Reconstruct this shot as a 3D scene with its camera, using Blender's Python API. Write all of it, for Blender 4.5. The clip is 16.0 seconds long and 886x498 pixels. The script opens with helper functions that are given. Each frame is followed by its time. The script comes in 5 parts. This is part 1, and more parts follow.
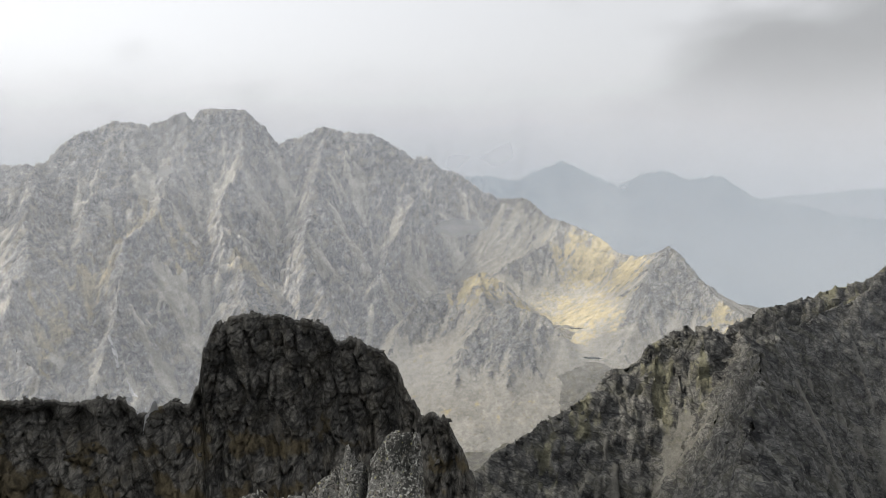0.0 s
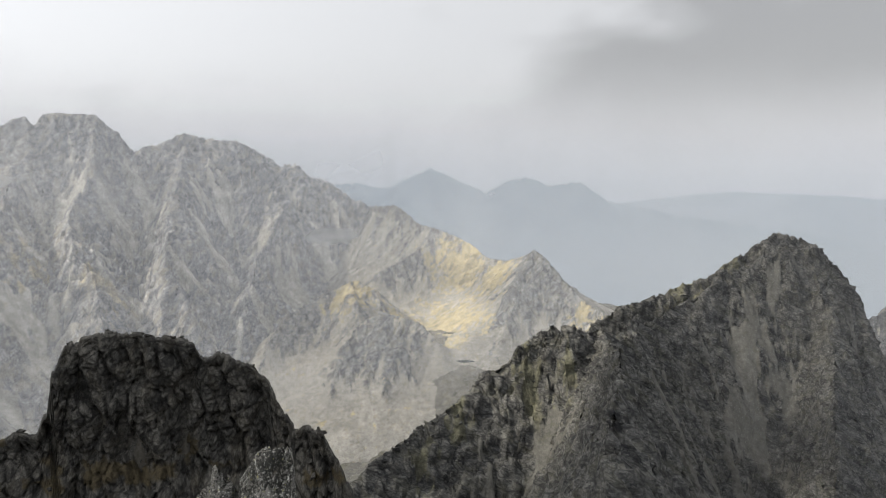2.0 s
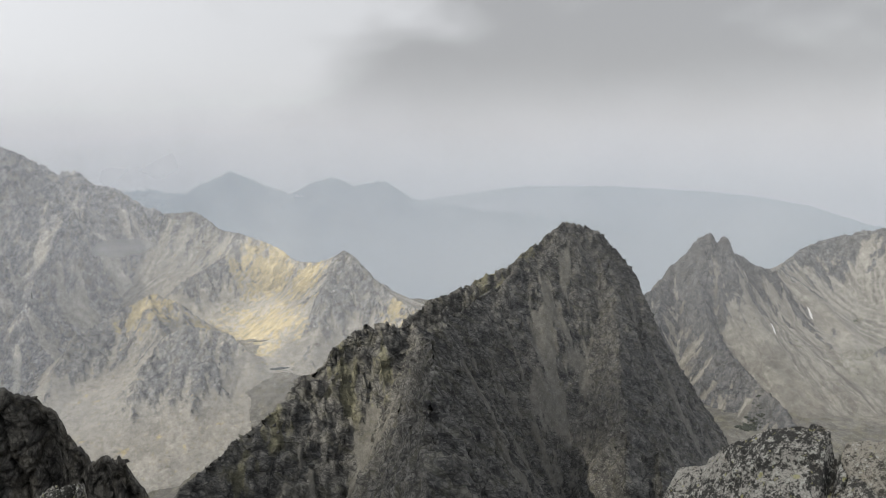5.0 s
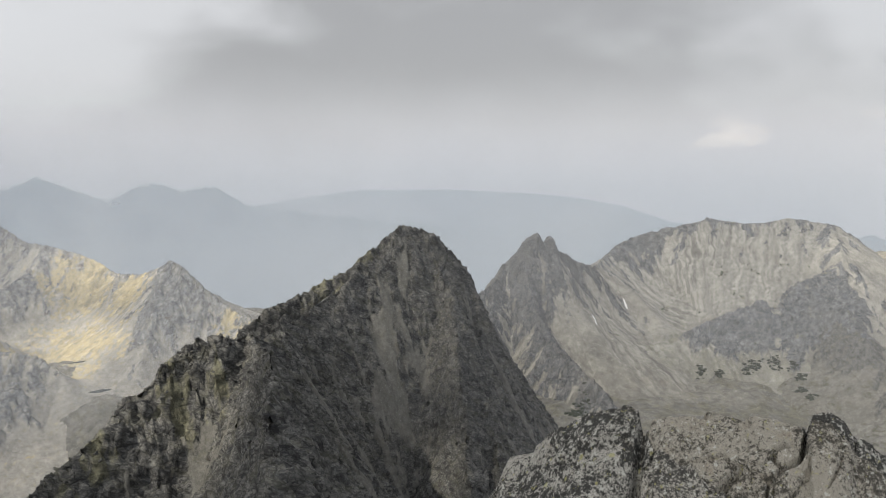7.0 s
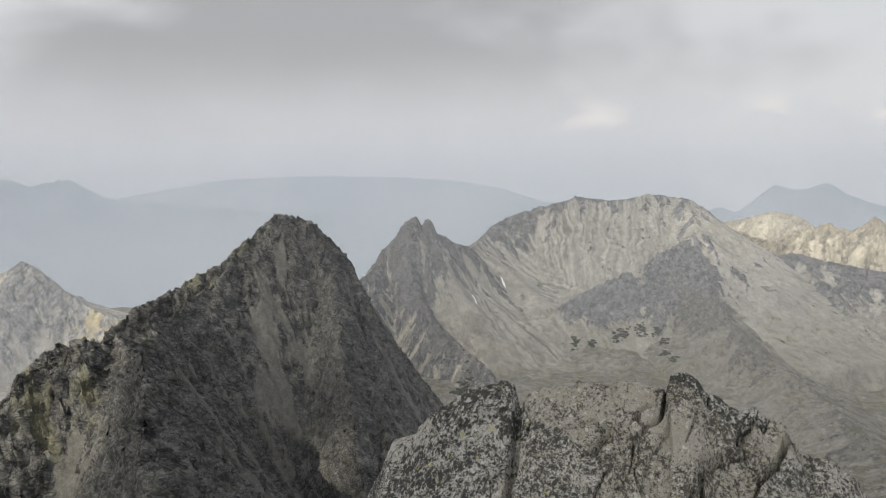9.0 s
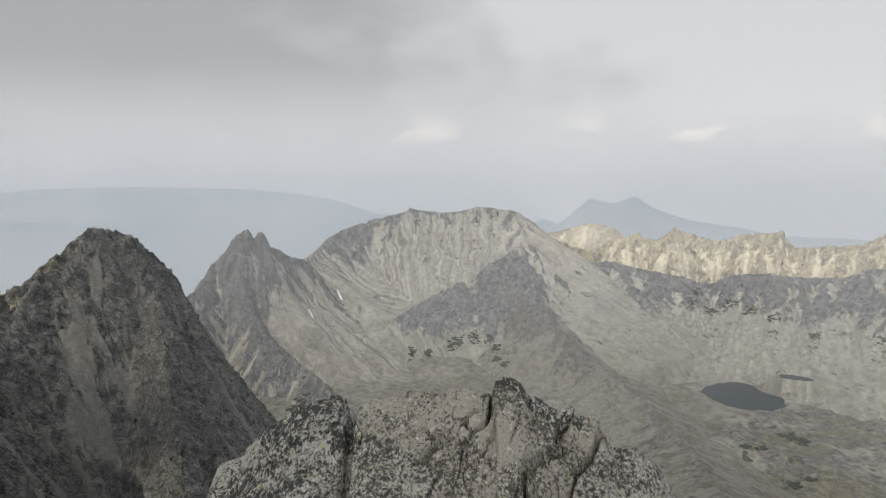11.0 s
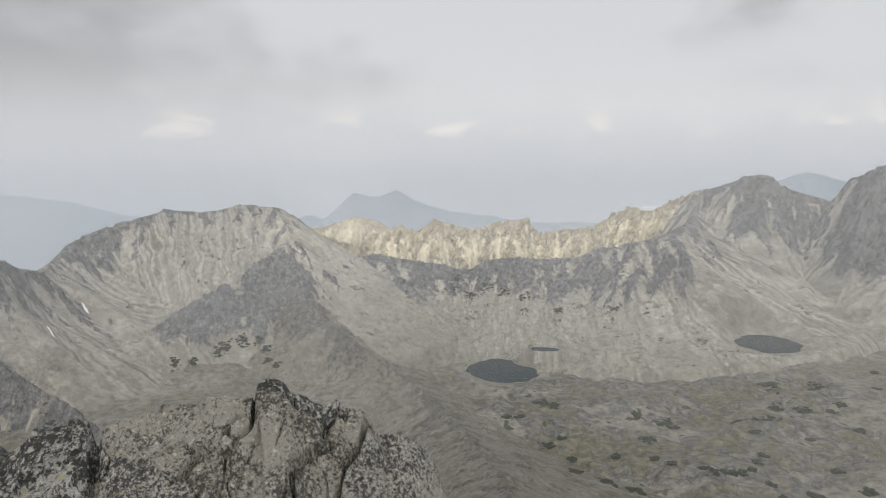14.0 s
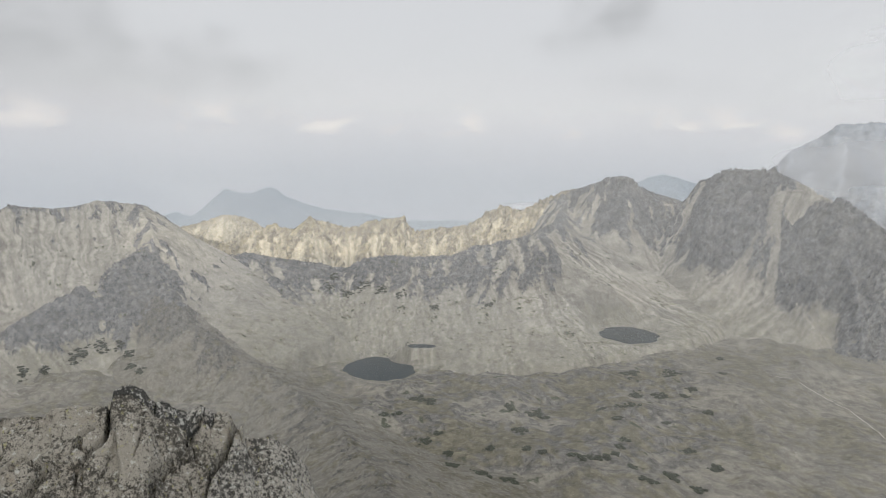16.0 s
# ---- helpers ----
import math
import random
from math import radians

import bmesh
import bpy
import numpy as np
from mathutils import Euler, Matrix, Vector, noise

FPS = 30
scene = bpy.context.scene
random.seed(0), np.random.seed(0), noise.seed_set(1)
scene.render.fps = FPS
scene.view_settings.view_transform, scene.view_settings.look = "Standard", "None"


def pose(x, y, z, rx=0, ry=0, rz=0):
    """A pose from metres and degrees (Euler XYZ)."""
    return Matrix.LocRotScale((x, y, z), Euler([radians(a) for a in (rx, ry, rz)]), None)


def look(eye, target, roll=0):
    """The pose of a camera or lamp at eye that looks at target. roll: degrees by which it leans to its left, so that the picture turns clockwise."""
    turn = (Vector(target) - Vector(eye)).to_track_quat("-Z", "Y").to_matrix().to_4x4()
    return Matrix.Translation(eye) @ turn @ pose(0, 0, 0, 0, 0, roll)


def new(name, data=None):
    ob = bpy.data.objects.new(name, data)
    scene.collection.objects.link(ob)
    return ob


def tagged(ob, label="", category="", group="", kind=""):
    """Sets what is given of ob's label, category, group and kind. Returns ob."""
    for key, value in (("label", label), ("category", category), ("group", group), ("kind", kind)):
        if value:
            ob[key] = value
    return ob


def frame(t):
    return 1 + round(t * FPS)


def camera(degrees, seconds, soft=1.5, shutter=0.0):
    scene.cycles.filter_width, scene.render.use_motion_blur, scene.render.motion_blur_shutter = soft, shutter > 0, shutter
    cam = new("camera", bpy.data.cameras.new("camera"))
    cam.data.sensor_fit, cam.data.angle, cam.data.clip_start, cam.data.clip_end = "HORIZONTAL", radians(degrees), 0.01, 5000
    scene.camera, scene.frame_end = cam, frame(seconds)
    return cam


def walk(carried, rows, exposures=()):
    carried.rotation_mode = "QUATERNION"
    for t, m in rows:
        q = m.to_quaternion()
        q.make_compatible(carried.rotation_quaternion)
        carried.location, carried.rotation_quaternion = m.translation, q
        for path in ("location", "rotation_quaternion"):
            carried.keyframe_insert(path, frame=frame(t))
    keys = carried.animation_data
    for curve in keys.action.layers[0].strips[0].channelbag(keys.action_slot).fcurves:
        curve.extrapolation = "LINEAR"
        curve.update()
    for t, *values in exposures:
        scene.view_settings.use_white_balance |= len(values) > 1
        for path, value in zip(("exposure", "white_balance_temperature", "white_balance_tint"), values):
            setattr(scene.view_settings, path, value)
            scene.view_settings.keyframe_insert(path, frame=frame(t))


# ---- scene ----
# A summit view over granite mountains: the camera turns on the spot by about ninety degrees.
# The eye is the origin; bearings are degrees clockwise from the first view (+y), heights metres relative to the eye.
cam = camera(64.52, 16.0, soft=0.95)
TURNS = [
    (0.0, 81.16, -0.33, 0.05),
    (0.5, 81.49, -0.08, -2.78),
    (1.0, 81.89, -0.24, -6.19),
    (1.5, 81.99, -0.63, -8.69),
    (2.0, 81.86, -0.49, -10.45),
    (2.5, 81.66, -0.67, -13.33),
    (3.0, 81.91, -0.54, -15.85),
    (5.5, 81.88, 0.34, -29.87),
    (6.0, 82.08, 0.02, -33.73),
    (6.5, 82.23, 0.36, -36.36),
    (7.0, 82.08, 0.41, -39.51),
    (7.5, 81.64, 0.78, -42.46),
    (8.0, 81.54, 0.98, -44.36),
    (8.5, 81.03, 1.26, -47.04),
    (11.0, 81.51, 0.17, -62.86),
    (11.5, 81.77, -0.38, -68.15),
    (12.0, 81.67, -0.12, -70.84),
    (12.5, 81.63, -0.19, -74.48),
    (13.0, 81.60, -0.20, -77.18),
    (13.5, 81.38, 0.13, -78.67),
    (14.0, 81.04, 0.31, -81.95),
    (14.5, 81.09, 0.08, -84.60),
    (15.0, 80.76, -0.31, -86.88),
    (15.5, 80.98, -0.78, -89.15),
    (16.0, 80.94, -1.01, -91.91),
]
ARM = 0.2   # the lens is held this far ahead of the body that turns
walk(cam, [(t, pose(ARM * math.sin(-radians(rz)), ARM * math.cos(radians(rz)), 0, rx, ry, rz)) for t, rx, ry, rz in TURNS],
     exposures=[(0.0, 0.3), (5.5, 0.2), (16.0, 0.2)])

# ------------------------------------------------------------------ light
SUN_BEARING, SUN_UP = -92.0, 45.0
TO_SUN = Vector((math.cos(radians(SUN_UP)) * math.sin(radians(SUN_BEARING)),
                 math.cos(radians(SUN_UP)) * math.cos(radians(SUN_BEARING)), math.sin(radians(SUN_UP))))
sun = new("sun", bpy.data.lights.new("sun", "SUN"))
sun.data.energy, sun.data.angle, sun.data.color = 5.0, radians(0.6), (1.0, 0.92, 0.78)
sun.matrix_world = look((0, 0, 3000), Vector((0, 0, 3000)) - TO_SUN)


class Nodes:
    """Short hand for node trees."""

    def __init__(self, tree):
        self.t = tree
        tree.nodes.clear()

    def add(self, kind, props=(), **inputs):
        n = self.t.nodes.new(kind)
        for k, v in dict(props).items():
            setattr(n, k, v)
        for k, v in inputs.items():
            key = int(k[1:]) if k[0] == "i" and k[1:].isdigit() else k.replace("_", " ")
            s = n.inputs[key]
            if isinstance(v, bpy.types.NodeSocket):
                self.t.links.new(v, s)
            else:
                s.default_value = v
        return n

    def math(self, op, a, b=0.0, c=0.0, clamp=False):
        return self.add("ShaderNodeMath", {"operation": op, "use_clamp": clamp}, i0=a, i1=b, i2=c).outputs[0]

    def ramp(self, x, lo, hi, a=0.0, b=1.0):
        return self.add("ShaderNodeMapRange", {"interpolation_type": "SMOOTHSTEP"}, Value=x, From_Min=lo, From_Max=hi, To_Min=a, To_Max=b).outputs[0]

    def mix(self, fac, a, b, mode="MIX"):
        n = self.add("ShaderNodeMix", {"data_type": "RGBA", "blend_type": mode}, i0=fac)
        for i, v in ((6, a), (7, b)):
            if isinstance(v, bpy.types.NodeSocket):
                self.t.links.new(v, n.inputs[i])
            else:
                n.inputs[i].default_value = (*v[:3], 1)
        return n.outputs[2]

    def noise(self, co, scale, detail=5.0, rough=0.55, distort=0.0):
        return self.add("ShaderNodeTexNoise", {"noise_dimensions": "3D"}, Vector=co, Scale=scale, Detail=detail, Roughness=rough, Distortion=distort).outputs[0]


def make_sky():
    world = bpy.data.worlds.new("sky")
    scene.world = world
    world.use_nodes = True
    n = Nodes(world.node_tree)
    way = n.add("ShaderNodeTexCoord").outputs["Generated"]
    sep = n.add("ShaderNodeSeparateXYZ", Vector=way)
    x, y, z = sep.outputs
    zz = n.math("MAXIMUM", z, 0.0)
    # soft banks of cloud, drawn out along the horizon
    wide = n.add("ShaderNodeMapping", Vector=way, Scale=(1.0, 1.0, 2.0), Location=(0.35, 0.1, 0.0)).outputs[0]
    big = n.noise(wide, 1.5, 4.0, 0.5, 0.3)
    fine = n.noise(wide, 4.2, 7.0, 0.55, 0.15)
    lump = n.math("ADD", n.math("MULTIPLY", big, 0.6), n.math("MULTIPLY", fine, 0.4))
    # a dark cloud mass stands over the pyramid peak
    heavy = Vector((0.62, 0.74, 0.27)).normalized()
    turn = n.math("ADD", n.math("MULTIPLY", x, heavy.x), n.math("ADD", n.math("MULTIPLY", y, heavy.y), n.math("MULTIPLY", z, heavy.z)))
    lump = n.math("SUBTRACT", lump, n.math("MULTIPLY", n.ramp(n.math("ADD", turn, n.math("MULTIPLY", fine, 0.08)), 0.90, 1.05), 0.12))
    # and a bright bank beside and below it
    clear = Vector((0.13, 0.985, 0.10)).normalized()
    turn = n.math("ADD", n.math("MULTIPLY", x, clear.x), n.math("ADD", n.math("MULTIPLY", y, clear.y), n.math("MULTIPLY", z, clear.z)))
    lump = n.math("ADD", lump, n.math("MULTIPLY", n.ramp(n.math("ADD", turn, n.math("MULTIPLY", fine, 0.08)), 0.95, 1.04), 0.06))
    lump = n.math("ADD", lump, n.ramp(y, 0.55, 0.15, 0.0, 0.045))   # thinner cloud on the far side of it
    cloud = n.mix(n.ramp(lump, 0.37, 0.54), (0.465, 0.465, 0.472), (0.765, 0.772, 0.79))
    # brighter towards the sun, and overhead as under any overcast
    lit = n.math("ADD", n.math("MULTIPLY", x, TO_SUN.x), n.math("ADD", n.math("MULTIPLY", y, TO_SUN.y), n.math("MULTIPLY", z, TO_SUN.z)))
    gain = n.math("ADD", n.ramp(lit, -0.3, 0.75, 0.775, 1.22), n.ramp(zz, 0.35, 0.9, 0.0, 0.35))
    cloud = n.mix(1.0, cloud, n.add("ShaderNodeCombineColor", Red=gain, Green=gain, Blue=gain).outputs[0], "MULTIPLY")
    hazy = n.mix(n.ramp(z, -0.08, 0.06), (0.435, 0.468, 0.515), (0.59, 0.595, 0.63))
    cloud = n.mix(n.ramp(n.math("ADD", z, n.math("MULTIPLY", fine, 0.08)), 0.0, 0.17), hazy, cloud)
    puff = n.noise(n.add("ShaderNodeMapping", Vector=way, Scale=(1.0, 1.0, 2.2)).outputs[0], 11.0, 6.0, 0.6, 0.2)
    low = n.math("MULTIPLY", n.ramp(z, -0.004, 0.012), n.ramp(z, 0.055, 0.015))
    cloud = n.mix(n.math("MULTIPLY", n.math("MULTIPLY", low, n.ramp(puff, 0.50, 0.64)), n.math("MULTIPLY", n.ramp(x, 0.75, 0.92, 0.0, 0.75), n.ramp(y, 0.7, 0.45))), cloud, (0.80, 0.745, 0.715))
    sky = n.add("ShaderNodeTexSky", {"sky_type": "NISHITA", "sun_disc": False, "sun_elevation": radians(SUN_UP),
                                     "sun_rotation": radians(SUN_BEARING), "air_density": 1.0, "dust_density": 2.0}).outputs[0]
    dim = n.mix(1.0, sky, (0.10, 0.10, 0.10), "MULTIPLY")
    colour = n.mix(0.93, dim, cloud)
    bg = n.add("ShaderNodeBackground", Color=colour, Strength=1.0)
    n.add("ShaderNodeOutputWorld", Surface=bg.outputs[0])


make_sky()

# ------------------------------------------------------------------ noise and terrain tools
TABLE = np.random.RandomState(7).permutation(4096)
GRAD = np.random.RandomState(8).normal(size=(4096, 3))
GRAD /= np.linalg.norm(GRAD, axis=1)[:, None]


def perlin(x, y, z=0.0):
    """Gradient noise, about -0.7 to 0.7, of arrays."""
    x, y, z = np.broadcast_arrays(x, y, z)
    xi, yi, zi = np.floor(x), np.floor(y), np.floor(z)
    fx, fy, fz = x - xi, y - yi, z - zi
    xi, yi, zi = xi.astype(np.int64), yi.astype(np.int64), zi.astype(np.int64)
    u, v, w = (f * f * f * (f * (f * 6 - 15) + 10) for f in (fx, fy, fz))
    flat = not fz.any()
    total = 0.0
    for c in ((0,) if flat else (0, 1)):
        for b in (0, 1):
            for a in (0, 1):
                g = GRAD[TABLE[(TABLE[(TABLE[(xi + a) & 4095] + yi + b) & 4095] + zi + c) & 4095]]
                d = g[..., 0] * (fx - a) + g[..., 1] * (fy - b) + g[..., 2] * (fz - c)
                total = total + d * (u if a else 1 - u) * (v if b else 1 - v) * (1.0 if flat else (w if c else 1 - w))
    return total


def fbm(x, y, z=0.0, octaves=4, gain=0.5):
    s, a, f = 0.0, 1.0, 1.0
    for i in range(octaves):
        s = s + a * perlin(x * f + 17.3 * i, y * f - 9.1 * i, z * f + 4.7 * i if np.ndim(z) else 0.0)
        a, f = a * gain, f * 2.03
    return s


def ridged(x, y, z=0.0, octaves=4, gain=0.5):
    """0 to about 1, high on sharp ribs."""
    s, a, f, norm = 0.0, 1.0, 1.0, 0.0
    for i in range(octaves):
        s = s + a * (1 - np.minimum(1, np.abs(perlin(x * f + 31.7 * i, y * f + 11.9 * i, z * f - 6.1 * i if np.ndim(z) else 0.0)) * 2.2))
        norm, a, f = norm + a, a * gain, f * 2.07
    return s / norm


def gullies(x, y, gx, gy, size, amp, octaves=5, gain=0.52, branch=1.0, seed=0.0):
    """Branching ribs and gullies that run down the slope (gx, gy): about -1 to 1, high and sharp on the ribs. amp: their height."""
    x, y, gx, gy = (np.asarray(v, np.float32) for v in (x, y, gx, gy))
    grad = GRAD.astype(np.float32)
    total, a, f, norm = np.zeros_like(x), 1.0, 1.0 / size, 0.0
    for o in range(octaves):
        g = np.hypot(gx, gy) + 1e-4
        ux, uy = gy / g, -gx / g
        px, py = x * np.float32(f) + np.float32(seed + 13.7 * o), y * np.float32(f) + np.float32(7.3 * o)
        ix, iy = np.floor(px), np.floor(py)
        c, s, wt = np.zeros_like(x), np.zeros_like(x), np.zeros_like(x)
        for j in (-1, 0, 1):
            for i in (-1, 0, 1):
                h = TABLE[(TABLE[(ix.astype(np.int64) + i) & 4095] + iy.astype(np.int64) + j) & 4095]
                dx, dy = px - ix - i - 0.5 - 0.4 * grad[h, 0], py - iy - j - 0.5 - 0.4 * grad[h, 1]
                w = np.exp(-2.4 * (dx * dx + dy * dy))
                m = (dx * ux + dy * uy) * np.float32(2 * math.pi) + grad[h, 2] * 2
                c, s, wt = c + w * np.cos(m), s + w * np.sin(m), wt + w
        c, s = c / wt, s / wt
        sharp = 1 - 2 * np.sqrt(np.maximum(0.5 - 0.5 * c, 0) + 0.003)
        total += a * (0.45 * c + 0.55 * sharp)
        norm += a * 0.75
        k = branch * amp * a * 2 * math.pi * f
        gx, gy = gx - k * s * ux, gy - k * s * uy
        a, f = a * gain, f * 2.1
    return (total / norm).astype(np.float64)


def step(x, lo, hi):
    t = np.clip((x - lo) / (hi - lo), 0, 1)
    return t * t * (3 - 2 * t)


def place(bearing, distance, height=0.0):
    a = radians(bearing)
    return Vector((distance * math.sin(a), distance * math.cos(a), height))


def crest(*rows):
    return np.array([tuple(place(*r)) for r in rows])


# the valley floors: bearing, distance, height
FLOOR = crest((2, 1560, -728), (0, 1640, -700), (8.6, 1640, -672), (-7, 2150, -620), (3, 2480, -450), (12.5, 1780, -556),
              (10.6, 1960, -522), (-20, 1800, -770), (-31, 1750, -800), (-11, 1850, -730), (20, 1650, -650), (26, 1250, -720),
              (8, 1000, -790), (-25, 900, -850), (41, 1150, -570), (48, 1135, -542), (56, 1477, -532), (62.6, 1617, -547),
              (50, 1357, -510), (70, 1456, -577), (86, 1728, -593), (90.3, 1932, -590), (107.5, 1978, -540), (98, 1624, -577),
              (104, 1210, -558), (116, 1659, -553), (128, 1677, -581), (122, 2168, -534), (95, 1062, -614), (55.3, 1830, -492),
              (140, 1000, -560), (180, 900, -600), (-120, 1000, -700), (-70, 1200, -800), (160, 2500, -700), (-150, 2500, -800))
LAKES = [  # bearing, distance, height, half length, half width, heading of its length
    ("lake", 86.9, 1738, -590, 96, 88, 40), ("tarn", 90.4, 1805, -550, 38, 17, 0), ("mountain_lake", 107.5, 1964, -535, 84, 80, 107),
    ("pool", 12.5, 1824, -565, 24, 11, 100), ("puddle", 11.2, 1963, -525, 27, 7, 100)]


def ground_height(x, y):
    num = den = 0.0
    for px, py, pz in FLOOR:
        w = 1.0 / ((x - px) ** 2 + (y - py) ** 2 + 120.0 ** 2) ** 1.6
        num, den = num + w * pz, den + w
    h = num / den
    far = np.hypot(x, y)
    h = h - 750 * step(far, 2700, 3500)
    h = h + 26 * fbm(x / 210, y / 210, octaves=3) + 9 * (ridged(x / 60, y / 60, octaves=3) - 0.5) + 2.5 * fbm(x / 16, y / 16, octaves=3)
    return lake_beds(x, y, h)


def lake_beds(x, y, h):
    for _, b, d, z, a, c, turn in LAKES:
        p, t = place(b, d), radians(turn)
        dx, dy = x - p.x, y - p.y
        u, v = (dx * math.sin(t) + dy * math.cos(t)) / a, (dx * math.cos(t) - dy * math.sin(t)) / c
        rho = np.hypot(u, v) * (1 + 0.16 * fbm(x / 45 + 3, y / 45, octaves=3))
        bed = z + (np.minimum(rho, 1.6) - 1.0) * np.where(rho < 1, 60.0 if a > 60 else 14.0, 12.0 if a > 60 else 3.5)
        h = h + (bed - h) * (1 - step(rho, 1.02, 2.0 if a > 40 else 2.6))
    return h


def grid_mesh(name, P, keep, cover=None, smooth=True, coarse=None, c=4):
    """A mesh from a grid of points (rows, columns, 3), where keep says which cells stand. coarse: cells that may be joined by c times c."""
    ny, nx = P.shape[:2]
    idx = np.arange(ny * nx).reshape(ny, nx)
    extra = np.zeros((0, 4), np.int64)
    if coarse is not None:
        my, mx = (ny - 1) // c, (nx - 1) // c
        whole = (coarse & keep)[:my * c, :mx * c].reshape(my, c, mx, c).all((1, 3))
        big = idx[:my * c + 1:c, :mx * c + 1:c]
        extra = np.stack([big[:-1, :-1], big[:-1, 1:], big[1:, 1:], big[1:, :-1]], -1)[whole].reshape(-1, 4)
        keep = keep.copy()
        keep[:my * c, :mx * c] &= ~np.repeat(np.repeat(whole, c, 0), c, 1)
    quads = np.stack([idx[:-1, :-1], idx[:-1, 1:], idx[1:, 1:], idx[1:, :-1]], -1)[keep].reshape(-1, 4)
    quads = np.concatenate([quads, extra])
    used = np.unique(quads)
    back = np.zeros(ny * nx, np.int64)
    back[used] = np.arange(len(used))
    quads, co = back[quads], P.reshape(-1, 3)[used]
    me = bpy.data.meshes.new(name)
    me.vertices.add(len(co))
    me.vertices.foreach_set("co", co.astype(np.float32).ravel())
    me.loops.add(quads.size)
    me.loops.foreach_set("vertex_index", quads.astype(np.int32).ravel())
    me.polygons.add(len(quads))
    me.polygons.foreach_set("loop_start", np.arange(0, quads.size, 4, dtype=np.int32))
    me.update(calc_edges=True)
    if smooth:
        me.shade_smooth()
    if cover is not None:
        at = me.attributes.new("cover", "FLOAT_COLOR", "POINT")
        at.data.foreach_set("color", cover.reshape(-1, 4)[used].astype(np.float32).ravel())
    return me


def near_line(X, Y, line):
    """For each place the nearest point of a crest line: its distance, its height, the way along, and the side."""
    r = np.full(X.shape, 1e9)
    s, side, run, found = np.zeros(X.shape), np.zeros(X.shape), 0.0, []
    for a, b in zip(line[:-1], line[1:]):
        d = b[:2] - a[:2]
        L = math.hypot(*d)
        t = np.clip(((X - a[0]) * d[0] + (Y - a[1]) * d[1]) / (L * L), 0, 1)
        dist = np.hypot(X - a[0] - t * d[0], Y - a[1] - t * d[1])
        m = dist < r
        r = np.where(m, dist, r)
        s = np.where(m, run + t * L, s)
        side = np.where(m, np.sign((X - a[0]) * d[1] - (Y - a[1]) * d[0]), side)
        found.append((dist, a[2] + t * (b[2] - a[2])))
        run += L
    num = den = 0.0   # heights of stretches about equally near are blended, so that bends leave no step
    for dist, z in found:
        w = np.exp(np.maximum((r - dist) / (0.1 * r + 1e-3), -40))
        num, den = num + w * z, den + w
    zc = num / den
    return r, zc, s, side


def blocks(x, y, z, seed=0.0):
    """Broken blocks: one random value for each cell of an uneven lattice, and how near its joint is."""
    p = np.stack([x, y, z], -1) + seed
    base = np.floor(p - 0.5).astype(np.int64)
    best, second, value = np.full(x.shape, 1e9), np.full(x.shape, 1e9), np.zeros(x.shape)
    for c in range(8):
        cell = base + np.array([c & 1, (c >> 1) & 1, (c >> 2) & 1])
        h = TABLE[(TABLE[(TABLE[cell[..., 0] & 4095] + cell[..., 1]) & 4095] + cell[..., 2]) & 4095]
        site = cell + 0.5 + 0.42 * GRAD[h]
        d = ((p - site) ** 2).sum(-1)
        m = d < best
        second = np.where(m, best, np.minimum(second, d))
        value = np.where(m, h / 4095.0, value)
        best = np.where(m, d, best)
    return value, np.sqrt(second) - np.sqrt(best)


